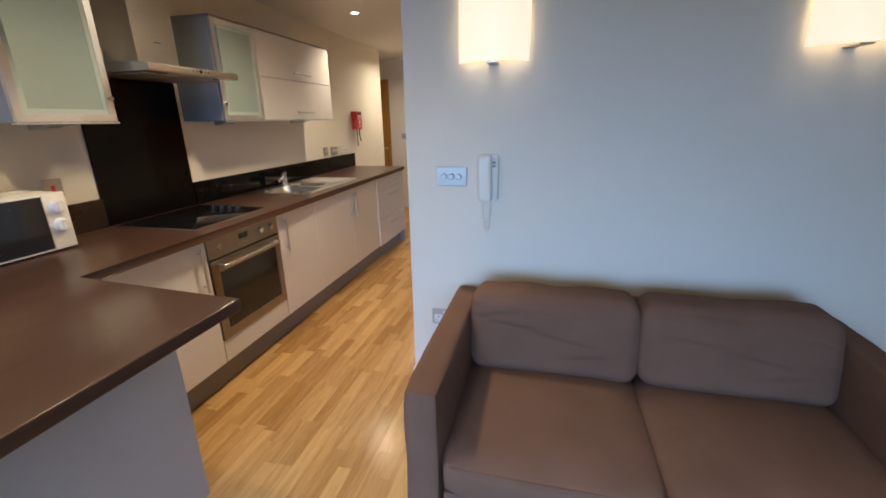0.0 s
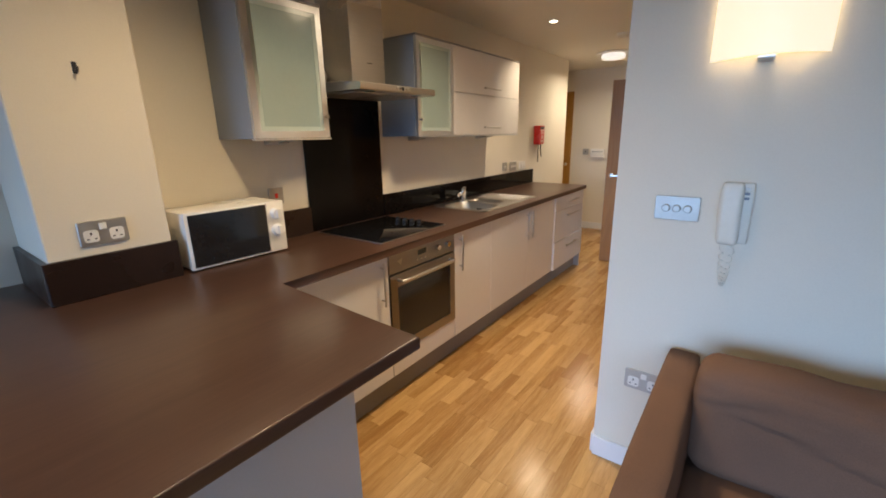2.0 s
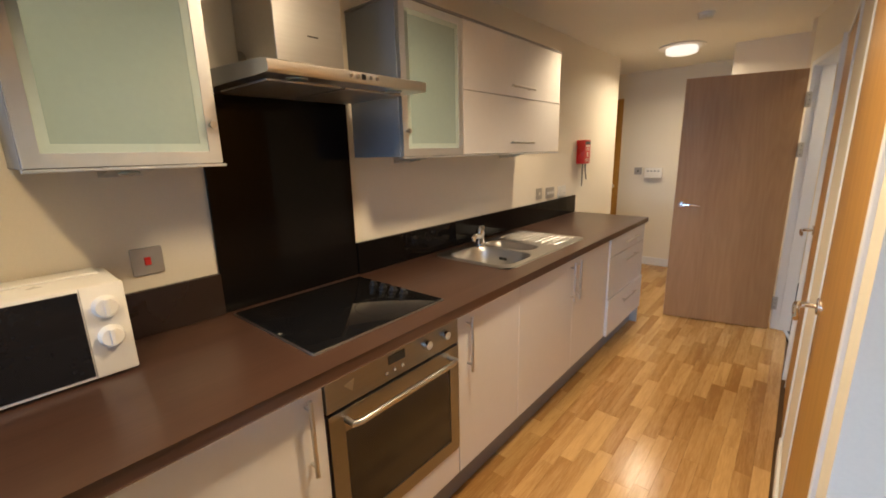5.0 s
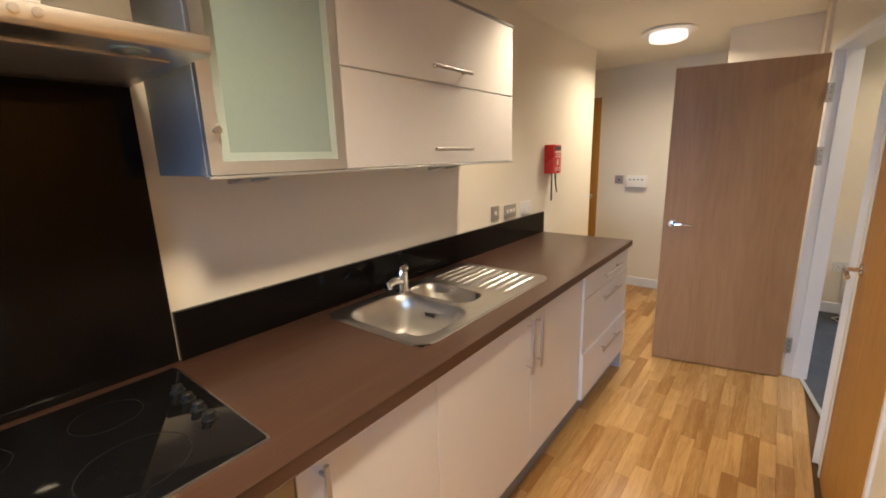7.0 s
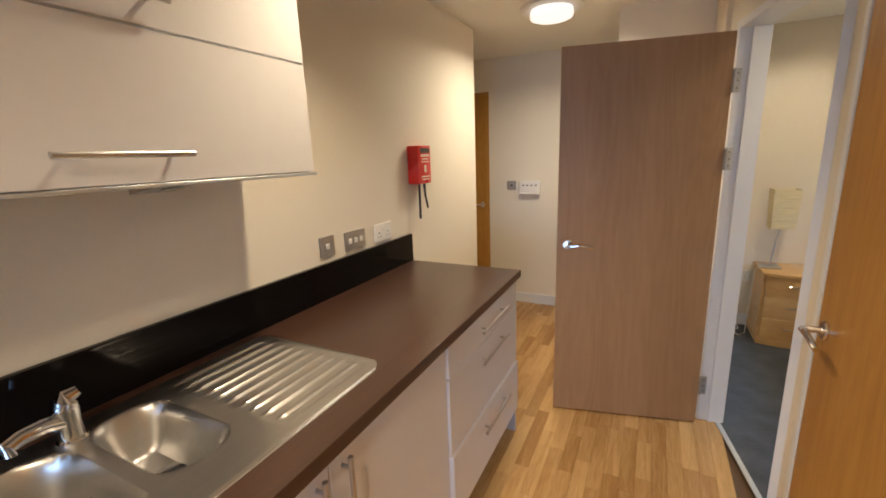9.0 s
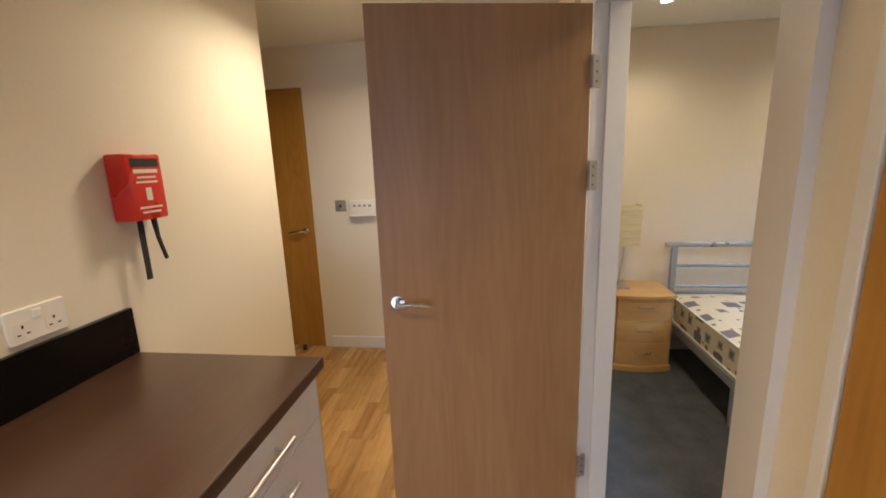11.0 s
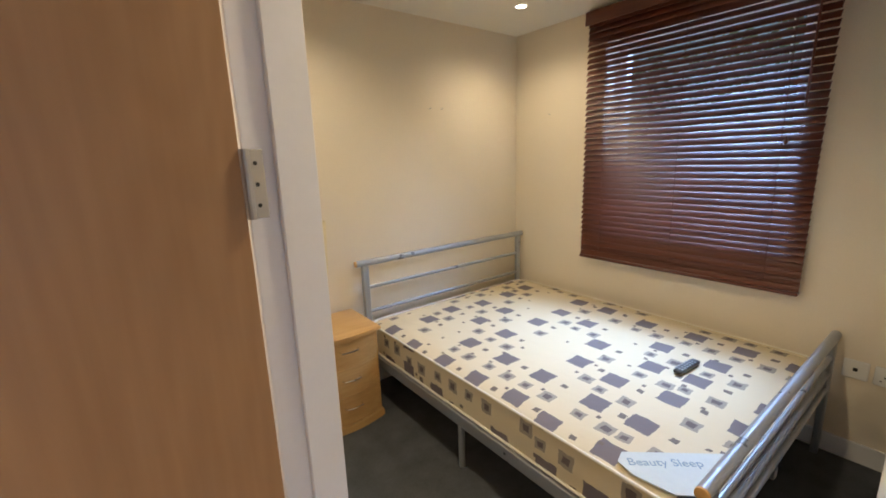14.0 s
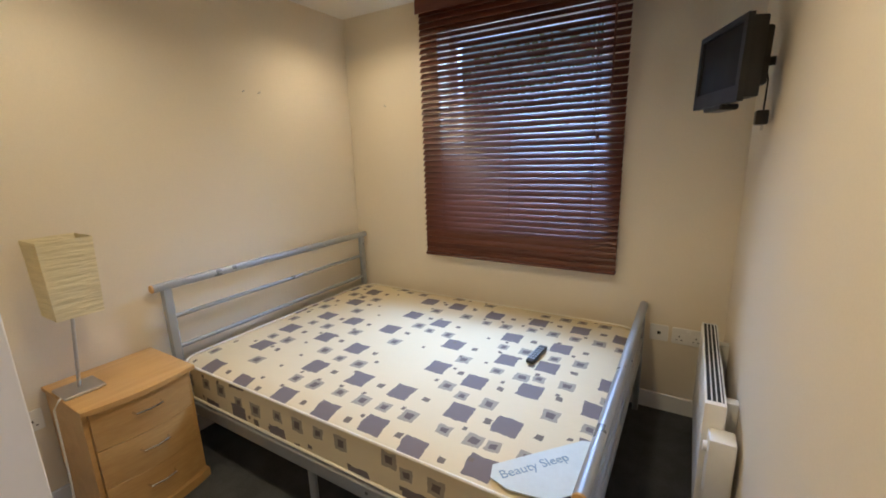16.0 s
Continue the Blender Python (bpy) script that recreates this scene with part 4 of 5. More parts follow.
# steel plate given a white colour in place of its bright reflection
face_plate((KX, 6.10, 1.122), X, 0.146, 0.088, PLASTIC, "wall_socket", "satin steel double socket above the worktop's end, reflection drawn as white", TWIN)
face_plate((-0.645, 3.515, 1.182), NY, 0.146, 0.088, PLATE, "dimmer_switch", "satin steel plate with three dimmer knobs", [("dial", -0.035, 0), ("dial", 0, 0), ("dial", 0.035, 0)])
face_plate((-0.685, 3.515, 0.445), NY, 0.146, 0.088, PLATE, "wall_socket", "steel double socket low beside the sofa", TWIN)
face_plate((-2.535, 8.33, 1.180), NY, 0.088, 0.088, PLATE, "light_switch", "small satin steel switch in the hall", [("dark", 0, 0)])
face_plate((BX, 6.348, 0.452), NX, 0.088, 0.088, PLASTIC, "aerial_socket", "white aerial socket behind the bed's foot", [("dark", 0, 0)])
face_plate((BX, 6.215, 0.450), NX, 0.146, 0.088, PLASTIC, "wall_socket", "white double socket beside the heater", TWIN)
face_plate((-0.62, BY1, 0.43), NY, 0.146, 0.088, PLASTIC, "wall_socket", "white double socket behind the bedside table", TWIN)
face_plate((0.30, BY0, 0.30), PY, 0.088, 0.088, PLASTIC, "fused_switch", "white heater switch low on the wall", [("rocker", 0, 0)])

th = thing("control_panel", (-2.35, 8.33, 1.165), "white plastic heating control panel on the hall wall", "control panel")
part("body", box(-2.45, -2.25, 8.285, 8.3295, 1.112, 1.222, 0.008, 2), PLASTIC, th)
part("lower_lip", box(-2.45, -2.25, 8.270, 8.329, 1.100, 1.114, 0.004), PLASTIC, th)
for k in range(4):
    part("button", box(-2.42 + 0.04 * k, -2.40 + 0.04 * k, 8.282, 8.286, 1.175, 1.19, 0.001), CARCASS, th)

# fire blanket
fb = thing("fire_blanket", (-2.47, 6.44, 1.34), "red fire blanket case hanging on the wall", "fire blanket")
part("case", box(KX + 0.001, -2.445, 6.375, 6.515, 1.338, 1.545, 0.008, 2), RED, fb)
part("dark_panel", box(-2.4455, -2.4435, 6.392, 6.500, 1.505, 1.532, 0), BLACK, fb, "dark printed strip")
for k, (z0, z1, a) in enumerate(((1.486, 1.498, 0.01), (1.47, 1.476, 0.02), (1.455, 1.461, 0.015), (1.40, 1.44, 0.045), (1.375, 1.381, 0.012), (1.36, 1.366, 0.02))):
    part("print", box(-2.4455, -2.4438, 6.39 + a, 6.502 - a, z0, z1, 0), CREAM_PLASTIC, fb, "pale printed bar")
part("strap", box(-2.480, -2.476, 6.414, 6.437, 1.140, 1.339, 0.001), RUBBER, fb, "black pull strap")
part("strap", tube([(-2.475, 6.478, 1.34), (-2.474, 6.484, 1.27), (-2.466, 6.496, 1.195)], [0.010, 0.007, 0.006], 4), RUBBER, fb, "black pull strap")

# ---- ceiling fittings ----


def downlight(x, y, z, label):
    d = thing("downlight", (x, y, z), label, "ceiling light", "downlights")
    part("bezel", turned((x, y, z), Vector((0, 0, -1)), [(0, 0.043), (0.004, 0.042), (0.006, 0.034), (0.002, 0.030)], 24, None), TRIM, d, "white ring")
    part("lens", turned((x, y, z - 0.0025), Vector((0, 0, -1)), [(0, 0.029), (0.002, 0.028)], 20, None), LENS_GLOW, d, "lit lens")


downlight(-1.935, 5.40, CEIL, "small lit kitchen downlight: the far one real, the near one added")
# added fitting, out of view, to go with the near fill spot
downlight(-1.40, 3.72, CEIL, "small lit kitchen downlight: the far one real, the near one added")
# invented fitting over the peninsula, never in view
downlight(-1.50, 2.45, CEIL, "small lit downlight added out of view above the peninsula worktop")
# this pair is unseen; number and places are assumed
downlight(-1.0, 1.75, CEIL, "small lit downlight assumed in the living room ceiling, unseen")
downlight(0.45, 1.75, CEIL, "small lit downlight assumed in the living room ceiling, unseen")
downlight(0.90, 7.965, CEIL - 0.02, "small lit downlight above the bed")
downlight(-0.38, 7.92, CEIL - 0.02, "small lit downlight near the bedside table")
downlight(-0.30, 6.70, CEIL - 0.02, "small lit downlight inside the bedroom doorway")
hl = thing("ceiling_light", (-1.93, 7.2, CEIL), "round flush ceiling light, lit, in the hall", "ceiling light")
part("base", turned((-1.93, 7.2, CEIL), Vector((0, 0, -1)), [(0, 0.175), (0.006, 0.19), (0.014, 0.19), (0.018, 0.175), (0.018, 0.13)], 40, None), PLASTIC, hl)
part("diffuser", turned((-1.93, 7.2, CEIL - 0.018), Vector((0, 0, -1)), [(0, 0.125), (0.025, 0.13), (0.044, 0.126), (0.054, 0.10), (0.058, 0.04)], 40, None), DISC_GLOW, hl, "lit white diffuser")
sm = thing("smoke_alarm", (-1.60, 6.26, CEIL), "round white smoke alarm on the ceiling", "smoke alarm")
part("base", turned((-1.60, 6.26, CEIL), Vector((0, 0, -1)), [(0, 0.055), (0.012, 0.055), (0.014, 0.05)], 28, None), PLASTIC, sm)
part("cap", turned((-1.60, 6.26, CEIL - 0.013), Vector((0, 0, -1)), [(0, 0.045), (0.025, 0.042), (0.032, 0.03)], 28, None), CREAM_PLASTIC, sm)

lamp("kitchen_downlight_far", "SPOT", 62, WARM, (-1.935, 5.40, CEIL - 0.03), (-1.75, 5.40, 0), radius=0.05, cone=125, blend=1.0)
# fill spot added to brighten the cabinet fronts; no known lamp here
lamp("kitchen_fill_near", "SPOT", 118, WARM, (-1.40, 3.72, CEIL - 0.03), (-1.44, 3.60, 0), radius=0.08, cone=155, blend=1.0)
# assumed spots, added for warm light from above on sofa and worktop
for x, y in ((-1.0, 1.75), (0.45, 1.75)):
    lamp("living_fill_light", "SPOT", 34, WARM, (x, y, CEIL - 0.03), (x, y, 0), radius=0.04, cone=108, blend=1.0)
# warm fill added for the pier and the peninsula, without a known source
lamp("kitchen_fill_end", "SPOT", 42, (1.0, 0.74, 0.43), (-1.50, 2.45, CEIL - 0.03), (-1.65, 2.55, 0), radius=0.04, cone=148, blend=0.9)
lamp("hall_ceiling_light", "AREA", 15, (1.0, 0.83, 0.60), (-1.93, 7.2, CEIL - 0.105), (-1.93, 7.2001, 0), size=0.24, size_y=0.24).data.spread = radians(165)
for x, y, power in ((0.90, 7.965, 21), (-0.38, 7.92, 21), (-0.30, 6.70, 44)):
    lamp("bedroom_downlight", "SPOT", power, (1.0, 0.83, 0.58), (x, y, CEIL - 0.05), (x, y, 0), radius=0.05, cone=150, blend=1.0)

# ---- living room ----


def wall_lamp(x, label):
    """A curved opal glass panel standing off the wall on a steel clip."""
    w = thing("wall_lamp", (x, 3.515, 1.665), label, "wall lamp", "wall lamps above the sofa")
    half, z0, z1, depth, th = 0.142, 1.668, 1.915, 0.085, 0.006
    bm = bmesh.new()
    n = 18
    rows = []
    for k in range(n + 1):
        a = -1 + 2 * k / n
        px, py = x + half * a, 3.505 - depth * math.cos(a * math.pi / 2 * 0.92)
        dx, dy = a * 0.5, -math.cos(a * math.pi / 2)
        ln = math.hypot(dx, dy)
        rows.append([bm.verts.new((px + th * o * dx / ln, py + th * o * dy / ln, z)) for o, z in ((0, z0), (1, z0), (1, z1), (0, z1))])
    for a, b in zip(rows, rows[1:]):
        for k in range(4):
            bm.faces.new((a[k], a[(k + 1) % 4], b[(k + 1) % 4], b[k]))
    bm.faces.new(rows[0]), bm.faces.new(rows[-1][::-1])
    part("shade", bm, SHADE_GLOW, w, "glowing curved opal glass shade")
    part("clip", box(x - 0.022, x + 0.022, 3.425, 3.514, 1.659, 1.666, 0.001), STEEL, w, "small steel clip")
    part("backplate", box(x - 0.05, x + 0.05, 3.490, 3.5148, 1.70, 1.84, 0.004), STEEL, w)
    lamp("wall_lamp_bulb", "POINT", 0.6, (1.0, 0.70, 0.38), (x, 3.462, 1.79), radius=0.02)


wall_lamp(-0.455, "curved opal glass wall lamp, lit, above the entry phone")
wall_lamp(0.815, "curved opal glass wall lamp, lit, above the sofa")

ph = thing("entry_phone", (-0.468, 3.515, 1.08), "cream entry phone handset with coiled cord", "entry phone")
part("base", box(-0.512, -0.424, 3.488, 3.5145, 1.078, 1.285, 0.006, 2), CREAM_PLASTIC, ph)
bm = cushion(-0.514, -0.450, 3.458, 3.49, 1.075, 1.287, 0.012, 0.002, 3)
part("handset", bm, CREAM_PLASTIC, ph)
for z in (1.262, 1.246, 1.230):
    part("button", box(-0.45, -0.436, 3.484, 3.489, z, z + 0.008, 0.001), PLASTIC if z > 1.25 else CARCASS, ph)
coil = []
for k in range(150):
    t = k / 149
    a = k * 0.75
    drop = 0.155 * math.sin(math.pi * t) ** 0.8
    coil.append((-0.492 + 0.034 * t + 0.0065 * math.cos(a), 3.497 + 0.0065 * math.sin(a), 1.078 - drop + 0.003 * math.sin(a)))
part("coiled_cord", tube(coil, 0.0016, 5), CREAM_PLASTIC, ph)


def sofa():
    s = thing("sofa", (0.18, 3.03, 0), "brown woven fabric two-seater sofa against the wall", "sofa")
    x0, x1, y0, y1 = -0.612, 0.975, 2.60, 3.49
    for a, b in ((x0, x0 + 0.125), (x1 - 0.125, x1)):
        part("armrest", cushion(a, b, y0, y1, 0.07, 0.652, 0.03, 0.004, a * 9), SOFA, s)
    part("backrest", cushion(x0 + 0.126, x1 - 0.126, 3.30, y1, 0.07, 0.665, 0.04, 0.004, 5), SOFA, s)
    part("seat_base", cushion(x0 + 0.126, x1 - 0.126, y0 + 0.01, 3.30, 0.07, 0.275, 0.02, 0.0, 6), SOFA, s)
    mid = (x0 + x1) / 2
    for k, (a, b) in enumerate(((x0 + 0.128, mid - 0.003), (mid + 0.003, x1 - 0.128))):
        sc = part("seat_cushion", cushion(a, b, y0 - 0.015, 3.26, 0.277, 0.425, 0.045, 0.018, 11 + k), SOFA, s)
        part("piping", tube([(a + 0.03, y0 - 0.012, 0.40), ((a + b) / 2, y0 - 0.018, 0.403), (b - 0.03, y0 - 0.012, 0.40)], 0.004, 6), SOFA, sc)
        bm = cushion(a, b, 3.10, 3.295, 0.425, 0.745, 0.05, 0.014, 21 + k, None, 35)
        for v in bm.verts:
            # pulled creases across the front and a slack top edge
            f, h = (v.co.x - a) / (b - a), (v.co.z - 0.425) / 0.32
            if v.co.y < 3.16:
                for f0, h0, slope, reach in ((0.55, 0.50, -0.35, 0.22), (0.30, 0.62, -0.12, 0.16), (0.12 + 0.75 * k, 0.72, 0.5 - k, 0.10), (0.72, 0.30, 0.25, 0.14)):
                    d = h - h0 - slope * (f - f0)
                    v.co.y += 0.008 * math.exp(-(d / 0.03) ** 2 - ((f - f0) / reach) ** 2) - 0.006 * math.exp(-((d - 0.07) / 0.05) ** 2 - ((f - f0) / reach) ** 2)
            if h > 0.8:
                v.co.z -= 0.012 * math.sin(math.pi * min(1, f * 1.25)) * (1 - 2 * abs(f - 0.5)) + 0.006 * noise.noise(Vector((f * 4 + 9 * k, 0, 0)))
            v.co.y += (v.co.z - 0.43) * 0.22
        part("back_cushion", bm, SOFA, s)
    for x in (x0 + 0.06, x1 - 0.06):
        for y in (y0 + 0.07, y1 - 0.07):
            part("foot", turned((x, y, 0), Vector((0, 0, 1)), [(0, 0.022), (0.07, 0.028)], 12, None), BLACK, s)


sofa()

hk = thing("wall_hook", (-2.30, 2.27, 1.69), "small dark hook on the pier", "hook")
part("plate", box(-2.3095, -2.305, 2.263, 2.277, 1.676, 1.714, 0.002), BLACK, hk)
part("peg", tube([(-2.305, 2.27, 1.686), (-2.285, 2.27, 1.683), (-2.278, 2.27, 1.696)], 0.004, 8), BLACK, hk)

# folded clothes airer leaning under the breakfast bar
ai = thing("clothes_airer", (-1.95, 1.75, 0), "folded white wire clothes airer under the worktop", "clothes airer")
for k, x in enumerate((-2.0, -1.66)):
    part("leg", tube([(x, 1.62, 0.01), (x + 0.05, 1.93, 0.80)], 0.011, 10), PLASTIC, ai)
    part("leg", tube([(x, 1.98, 0.01), (x + 0.05, 1.72, 0.78)], 0.011, 10), PLASTIC, ai)
for k in range(7):
    t = (k + 0.6) / 7.5
    part("rail", tube([(-2.0 + 0.05 * t, 1.62 + 0.31 * t, 0.79 * t), (-1.66 + 0.05 * t, 1.62 + 0.31 * t, 0.79 * t)], 0.004, 6), PLASTIC, ai)
pts = [(-1.75 + 0.12 * math.cos(a * 0.5) , 1.86 + 0.03 * math.sin(a * 1.3), 0.42 + 0.12 * math.sin(a * 0.5) + 0.004 * a) for a in range(0, 30)]
part("looped_flex", tube(pts, 0.005, 6), CORD, ai)

# ---- bedroom ----
bed = thing("bed_frame", (0.62, 7.4, 0), "silver tubular metal double bed frame", "bed")
L, R, HEAD, FOOT = -0.075, 1.335, 8.36, 6.43
for x in (L + 0.022, R - 0.022):
    part("post", box(x - 0.022, x + 0.022, HEAD - 0.014, HEAD + 0.014, 0.0, 0.838, 0.006), SILVER, bed)
    part("post", box(x - 0.022, x + 0.022, FOOT - 0.014, FOOT + 0.014, 0.0, 0.588, 0.006), SILVER, bed)
for y, z in ((HEAD, 0.845), (FOOT, 0.598)):
    tb = part("top_rail", tube([(L - 0.035, y, z), (R + 0.022, y, z)], 0.02, 18), SILVER, bed)
    part("end_cap", turned((L - 0.035, y, z), Vector((-1, 0, 0)), [(0, 0.020), (0.006, 0.019), (0.009, 0.012)], 18, None), BEECH, tb, "round wooden end cap")
    part("end_cap", turned((R + 0.022, y, z), Vector((1, 0, 0)), [(0, 0.020), (0.006, 0.019), (0.009, 0.012)], 18, None), BEECH, tb, "round wooden end cap")
for y, zs in ((HEAD, (0.687, 0.53, 0.36)), (FOOT, (0.50, 0.42, 0.34))):
    for z in zs:
        part("cross_rail", tube([(L + 0.03, y, z), (R - 0.03, y, z)], 0.011 if z > 0.45 else 0.014, 12), SILVER, bed)
for x in (L + 0.012, R - 0.012):
    part("side_rail", box(x - 0.014, x + 0.014, FOOT, HEAD, 0.222, 0.284, 0.004), SILVER, bed)
    part("leg", tube([(x, 7.45, 0), (x, 7.45, 0.23)], 0.016, 12), SILVER, bed)
part("centre_rail", box(0.61, 0.65, FOOT, HEAD, 0.23, 0.27, 0.003), SILVER, bed)
for k in range(13):
    y = FOOT + 0.09 + k * 0.145
    part("slat", box(L + 0.03, R - 0.03, y - 0.035, y + 0.035, 0.272, 0.284, 0.002), BEECH, bed)

ms = thing("mattress", (0.62, 7.4, 0.285), "cream mattress printed with grey squares, bare", "mattress")


def mattress():
    bm = bmesh.new()
    bmesh.ops.create_cube(bm, size=1)
    bmesh.ops.subdivide_edges(bm, edges=bm.edges[:], cuts=23, use_grid_fill=True)
    x0, x1, y0, y1, z0, z1, r = -0.058, 1.318, 6.452, 8.335, 0.286, 0.478, 0.05
    h, c = Vector(((x1 - x0) / 2, (y1 - y0) / 2, (z1 - z0) / 2)), Vector(((x0 + x1) / 2, (y0 + y1) / 2, (z0 + z1) / 2))
    for v in bm.verts:
        u = v.co * 2
        p = Vector((u.x * h.x, u.y * h.y, u.z * h.z))
        core = Vector((max(-h.x + 0.09, min(h.x - 0.09, p.x)), max(-h.y + 0.09, min(h.y - 0.09, p.y)), p.z))
        d = p - core
        if d.length > 0.09:
            p = core + d.normalized() * 0.09
        edge = max(abs(u.x), abs(u.y))
        if abs(u.z) > 0.99:
            p.z -= math.copysign(0.016, u.z) * max(0, (edge - 0.9) / 0.1) ** 2
            p.z += 0.005 * noise.noise(p * 3.5)
        else:
            p.xy *= 1 + 0.006 * (1 - u.z**2)
        v.co = p + c
    return bm


part("ticking", mattress(), TICKING, ms)
for z in (0.468, 0.296):
    ring = [(x, y, z) for x, y in rounded(-0.064, 1.324, 6.446, 8.341, 0.092, 6)]
    part("piping", tube(ring + [ring[0]], 0.0055, 6, cap=False), CREAM_PLASTIC, ms, "cream piped edge")
bm = bmesh.new()
pts = [(-0.048, 6.64), (-0.03, 6.70), (0.02, 6.715), (0.26, 6.50), (0.27, 6.462), (0.03, 6.466), (-0.03, 6.52)]
prism(pts, 0.4800, 0.4835, 0, 1, bm)
part("label", bm, LABEL, ms, "pale blue corner label")


def text(body, size, m, parent, mat, name="lettering"):
    cu = bpy.data.curves.new(name, "FONT")
    cu.body, cu.size, cu.extrude = body, size, 0.0004
    cu.materials.append(mat)
    ob = new(name, cu)
    ob.parent = parent
    ob.matrix_world = m
    bpy.context.view_layer.update()
    me = bpy.data.meshes.new_from_object(ob)
    mesh_ob = new(name, me)
    mesh_ob.parent = parent
    root = parent.matrix_basis.translation
    mesh_ob.matrix_basis = Matrix.Translation(-root) @ m
    bpy.data.objects.remove(ob)
    return mesh_ob


text("Beauty Sleep", 0.045, pose(-0.02, 6.668, 0.484, 0, 0, -42), ms, INK)

rm = thing("remote_control", (0.76, 6.82, 0.48), "dark remote control lying on the mattress", "remote control", rz=-4)
part("body", cushion(-0.085, 0.085, -0.021, 0.021, 0.0, 0.02, 0.008, 0.001, 4), BLACK, rm, local=True)
for i in range(6):
    for j in range(3):
        part("button", box(-0.066 + 0.022 * i - 0.006, -0.066 + 0.022 * i + 0.006, -0.013 + 0.013 * j - 0.004, -0.013 + 0.013 * j + 0.004, 0.019, 0.0225, 0.001), CARCASS, rm, local=True)

# bedside table
bt = thing("bedside_table", (-0.335, 8.24, 0), "beech veneer bedside table with three drawers", "bedside table")
tx0, tx1, ty0, ty1 = -0.535, -0.138, 8.045, 8.415


def bow(x0, x1, y0, y1, depth, n=10):
    """A plan outline whose front edge bows out."""
    return [(x1, y1), (x0, y1)] + [(x0 + (x1 - x0) * k / n, y0 - depth * math.sin(math.pi * k / n)) for k in range(n + 1)]


part("top", prism(bow(tx0, tx1, ty0, ty1, 0.03), 0.540, 0.560, 0.004), BEECH, bt)
part("base", prism(bow(tx0 + 0.005, tx1 - 0.005, ty0 + 0.01, ty1, 0.03), 0.005, 0.045, 0.003), BEECH, bt)
for a in (tx0 + 0.008, tx1 - 0.024):
    part("side_panel", box(a, a + 0.016, ty0 + 0.035, ty1, 0.045, 0.540, 0.001), BEECH, bt)
part("back_panel", box(tx0 + 0.024, tx1 - 0.024, ty1 - 0.01, ty1, 0.045, 0.54, 0), BEECH, bt)
for k in range(3):
    z0 = 0.050 + 0.163 * k
    dr = part("drawer", prism(bow(tx0 + 0.026, tx1 - 0.026, ty0 + 0.02, ty1 - 0.02, 0.028), z0, z0 + 0.161, 0.0012), BEECH, bt)
    cx, cz, fy = (tx0 + tx1) / 2, z0 + 0.10, ty0 - 0.008
    part("handle", tube([(cx - 0.05, fy + 0.004, cz), (cx - 0.046, fy - 0.018, cz), (cx, fy - 0.026, cz), (cx + 0.046, fy - 0.018, cz), (cx + 0.05, fy + 0.004, cz)], 0.004, 8), CHROME, dr, "slim curved chrome handle")

# lamp on the bedside table
lx, ly = -0.465, 8.25
tl = thing("table_lamp", (lx, ly, 0.56), "table lamp with square crinkled paper shade, unlit", "table lamp")
bm = box(lx - 0.065, lx + 0.065, ly - 0.065, ly + 0.065, 0.5605, 0.572, 0.003)
part("base", bm, STEEL, tl, "square brushed steel base")
part("stem", tube([(lx, ly, 0.57), (lx + 0.034, ly, 0.90)], 0.006, 10), STEEL, tl)
bm = bmesh.new()
rings = []
h = 0.072
zs = [0.865 + 0.29 * k / 24 for k in range(25)]
for o in (0, 1):
    for z in (zs if o == 0 else zs[::-1]):
        flare = 1.0 + 0.12 * (z - 0.865) / 0.29
        ring = []
        for k in range(24):
            side, f = divmod(k, 6)
            c = h * flare - 0.002 * o
            t = -c + 2 * c * f / 6
            p = ((t, -c), (c, t), (-t, c), (-c, -t))[side]
            w = 0.0018 * noise.noise(Vector((p[0] * 20, p[1] * 20, z * 90)))
            ring.append(bm.verts.new((lx + 0.036 + p[0] * (1 + w * 8), ly + p[1] * (1 + w * 8), z + w)))
        rings.append(ring)
rings.append(rings[0])
for a, b in zip(rings, rings[1:]):
    for k in range(24):
        bm.faces.new((a[k], a[(k + 1) % 24], b[(k + 1) % 24], b[k]))
part("shade", bm, PAPER, tl, "cream crinkled paper shade")
part("flex", tube([(lx - 0.06, ly - 0.02, 0.566), (-0.545, 8.20, 0.566), (-0.562, 8.20, 0.54), (-0.566, 8.20, 0.3), (-0.575, 8.20, 0.02), (-0.62, 8.15, 0.012), (-0.66, 8.25, 0.012), (-0.60, 8.30, 0.012), (-0.62, 8.42, 0.05), (-0.62, 8.425, 0.40)], 0.0035, 6), CORD, tl, "white flex")

# venetian blind
bx = BX - 0.05
vb = thing("venetian_blind", (bx, 7.175, 0.75), "dark mahogany wooden venetian blind, lowered and half closed", "blind")
Y0, Y1 = 6.578, 7.772
part("head_rail", box(bx - 0.035, BX - 0.001, Y0 - 0.004, Y1 + 0.004, 2.255, 2.30, 0.003), SLAT, vb)
part("valance", box(bx - 0.042, bx - 0.034, Y0 - 0.006, Y1 + 0.006, 2.225, 2.305, 0.003), SLAT, vb)
bmS = bmesh.new()
ends = []
for y in (Y0 - 7.175, Y1 - 7.175):
    arc = [(-0.0215 + 0.0215 * i / 3, 0.0035 * (1 - (i / 3 - 1) ** 2)) for i in range(7)]
    ends.append([bmS.verts.new((x, y, z + 0.0013)) for x, z in arc] + [bmS.verts.new((x, y, z - 0.0013)) for x, z in arc[::-1]])
for i in range(14):
    bmS.faces.new((ends[0][i], ends[0][(i + 1) % 14], ends[1][(i + 1) % 14], ends[1][i]))
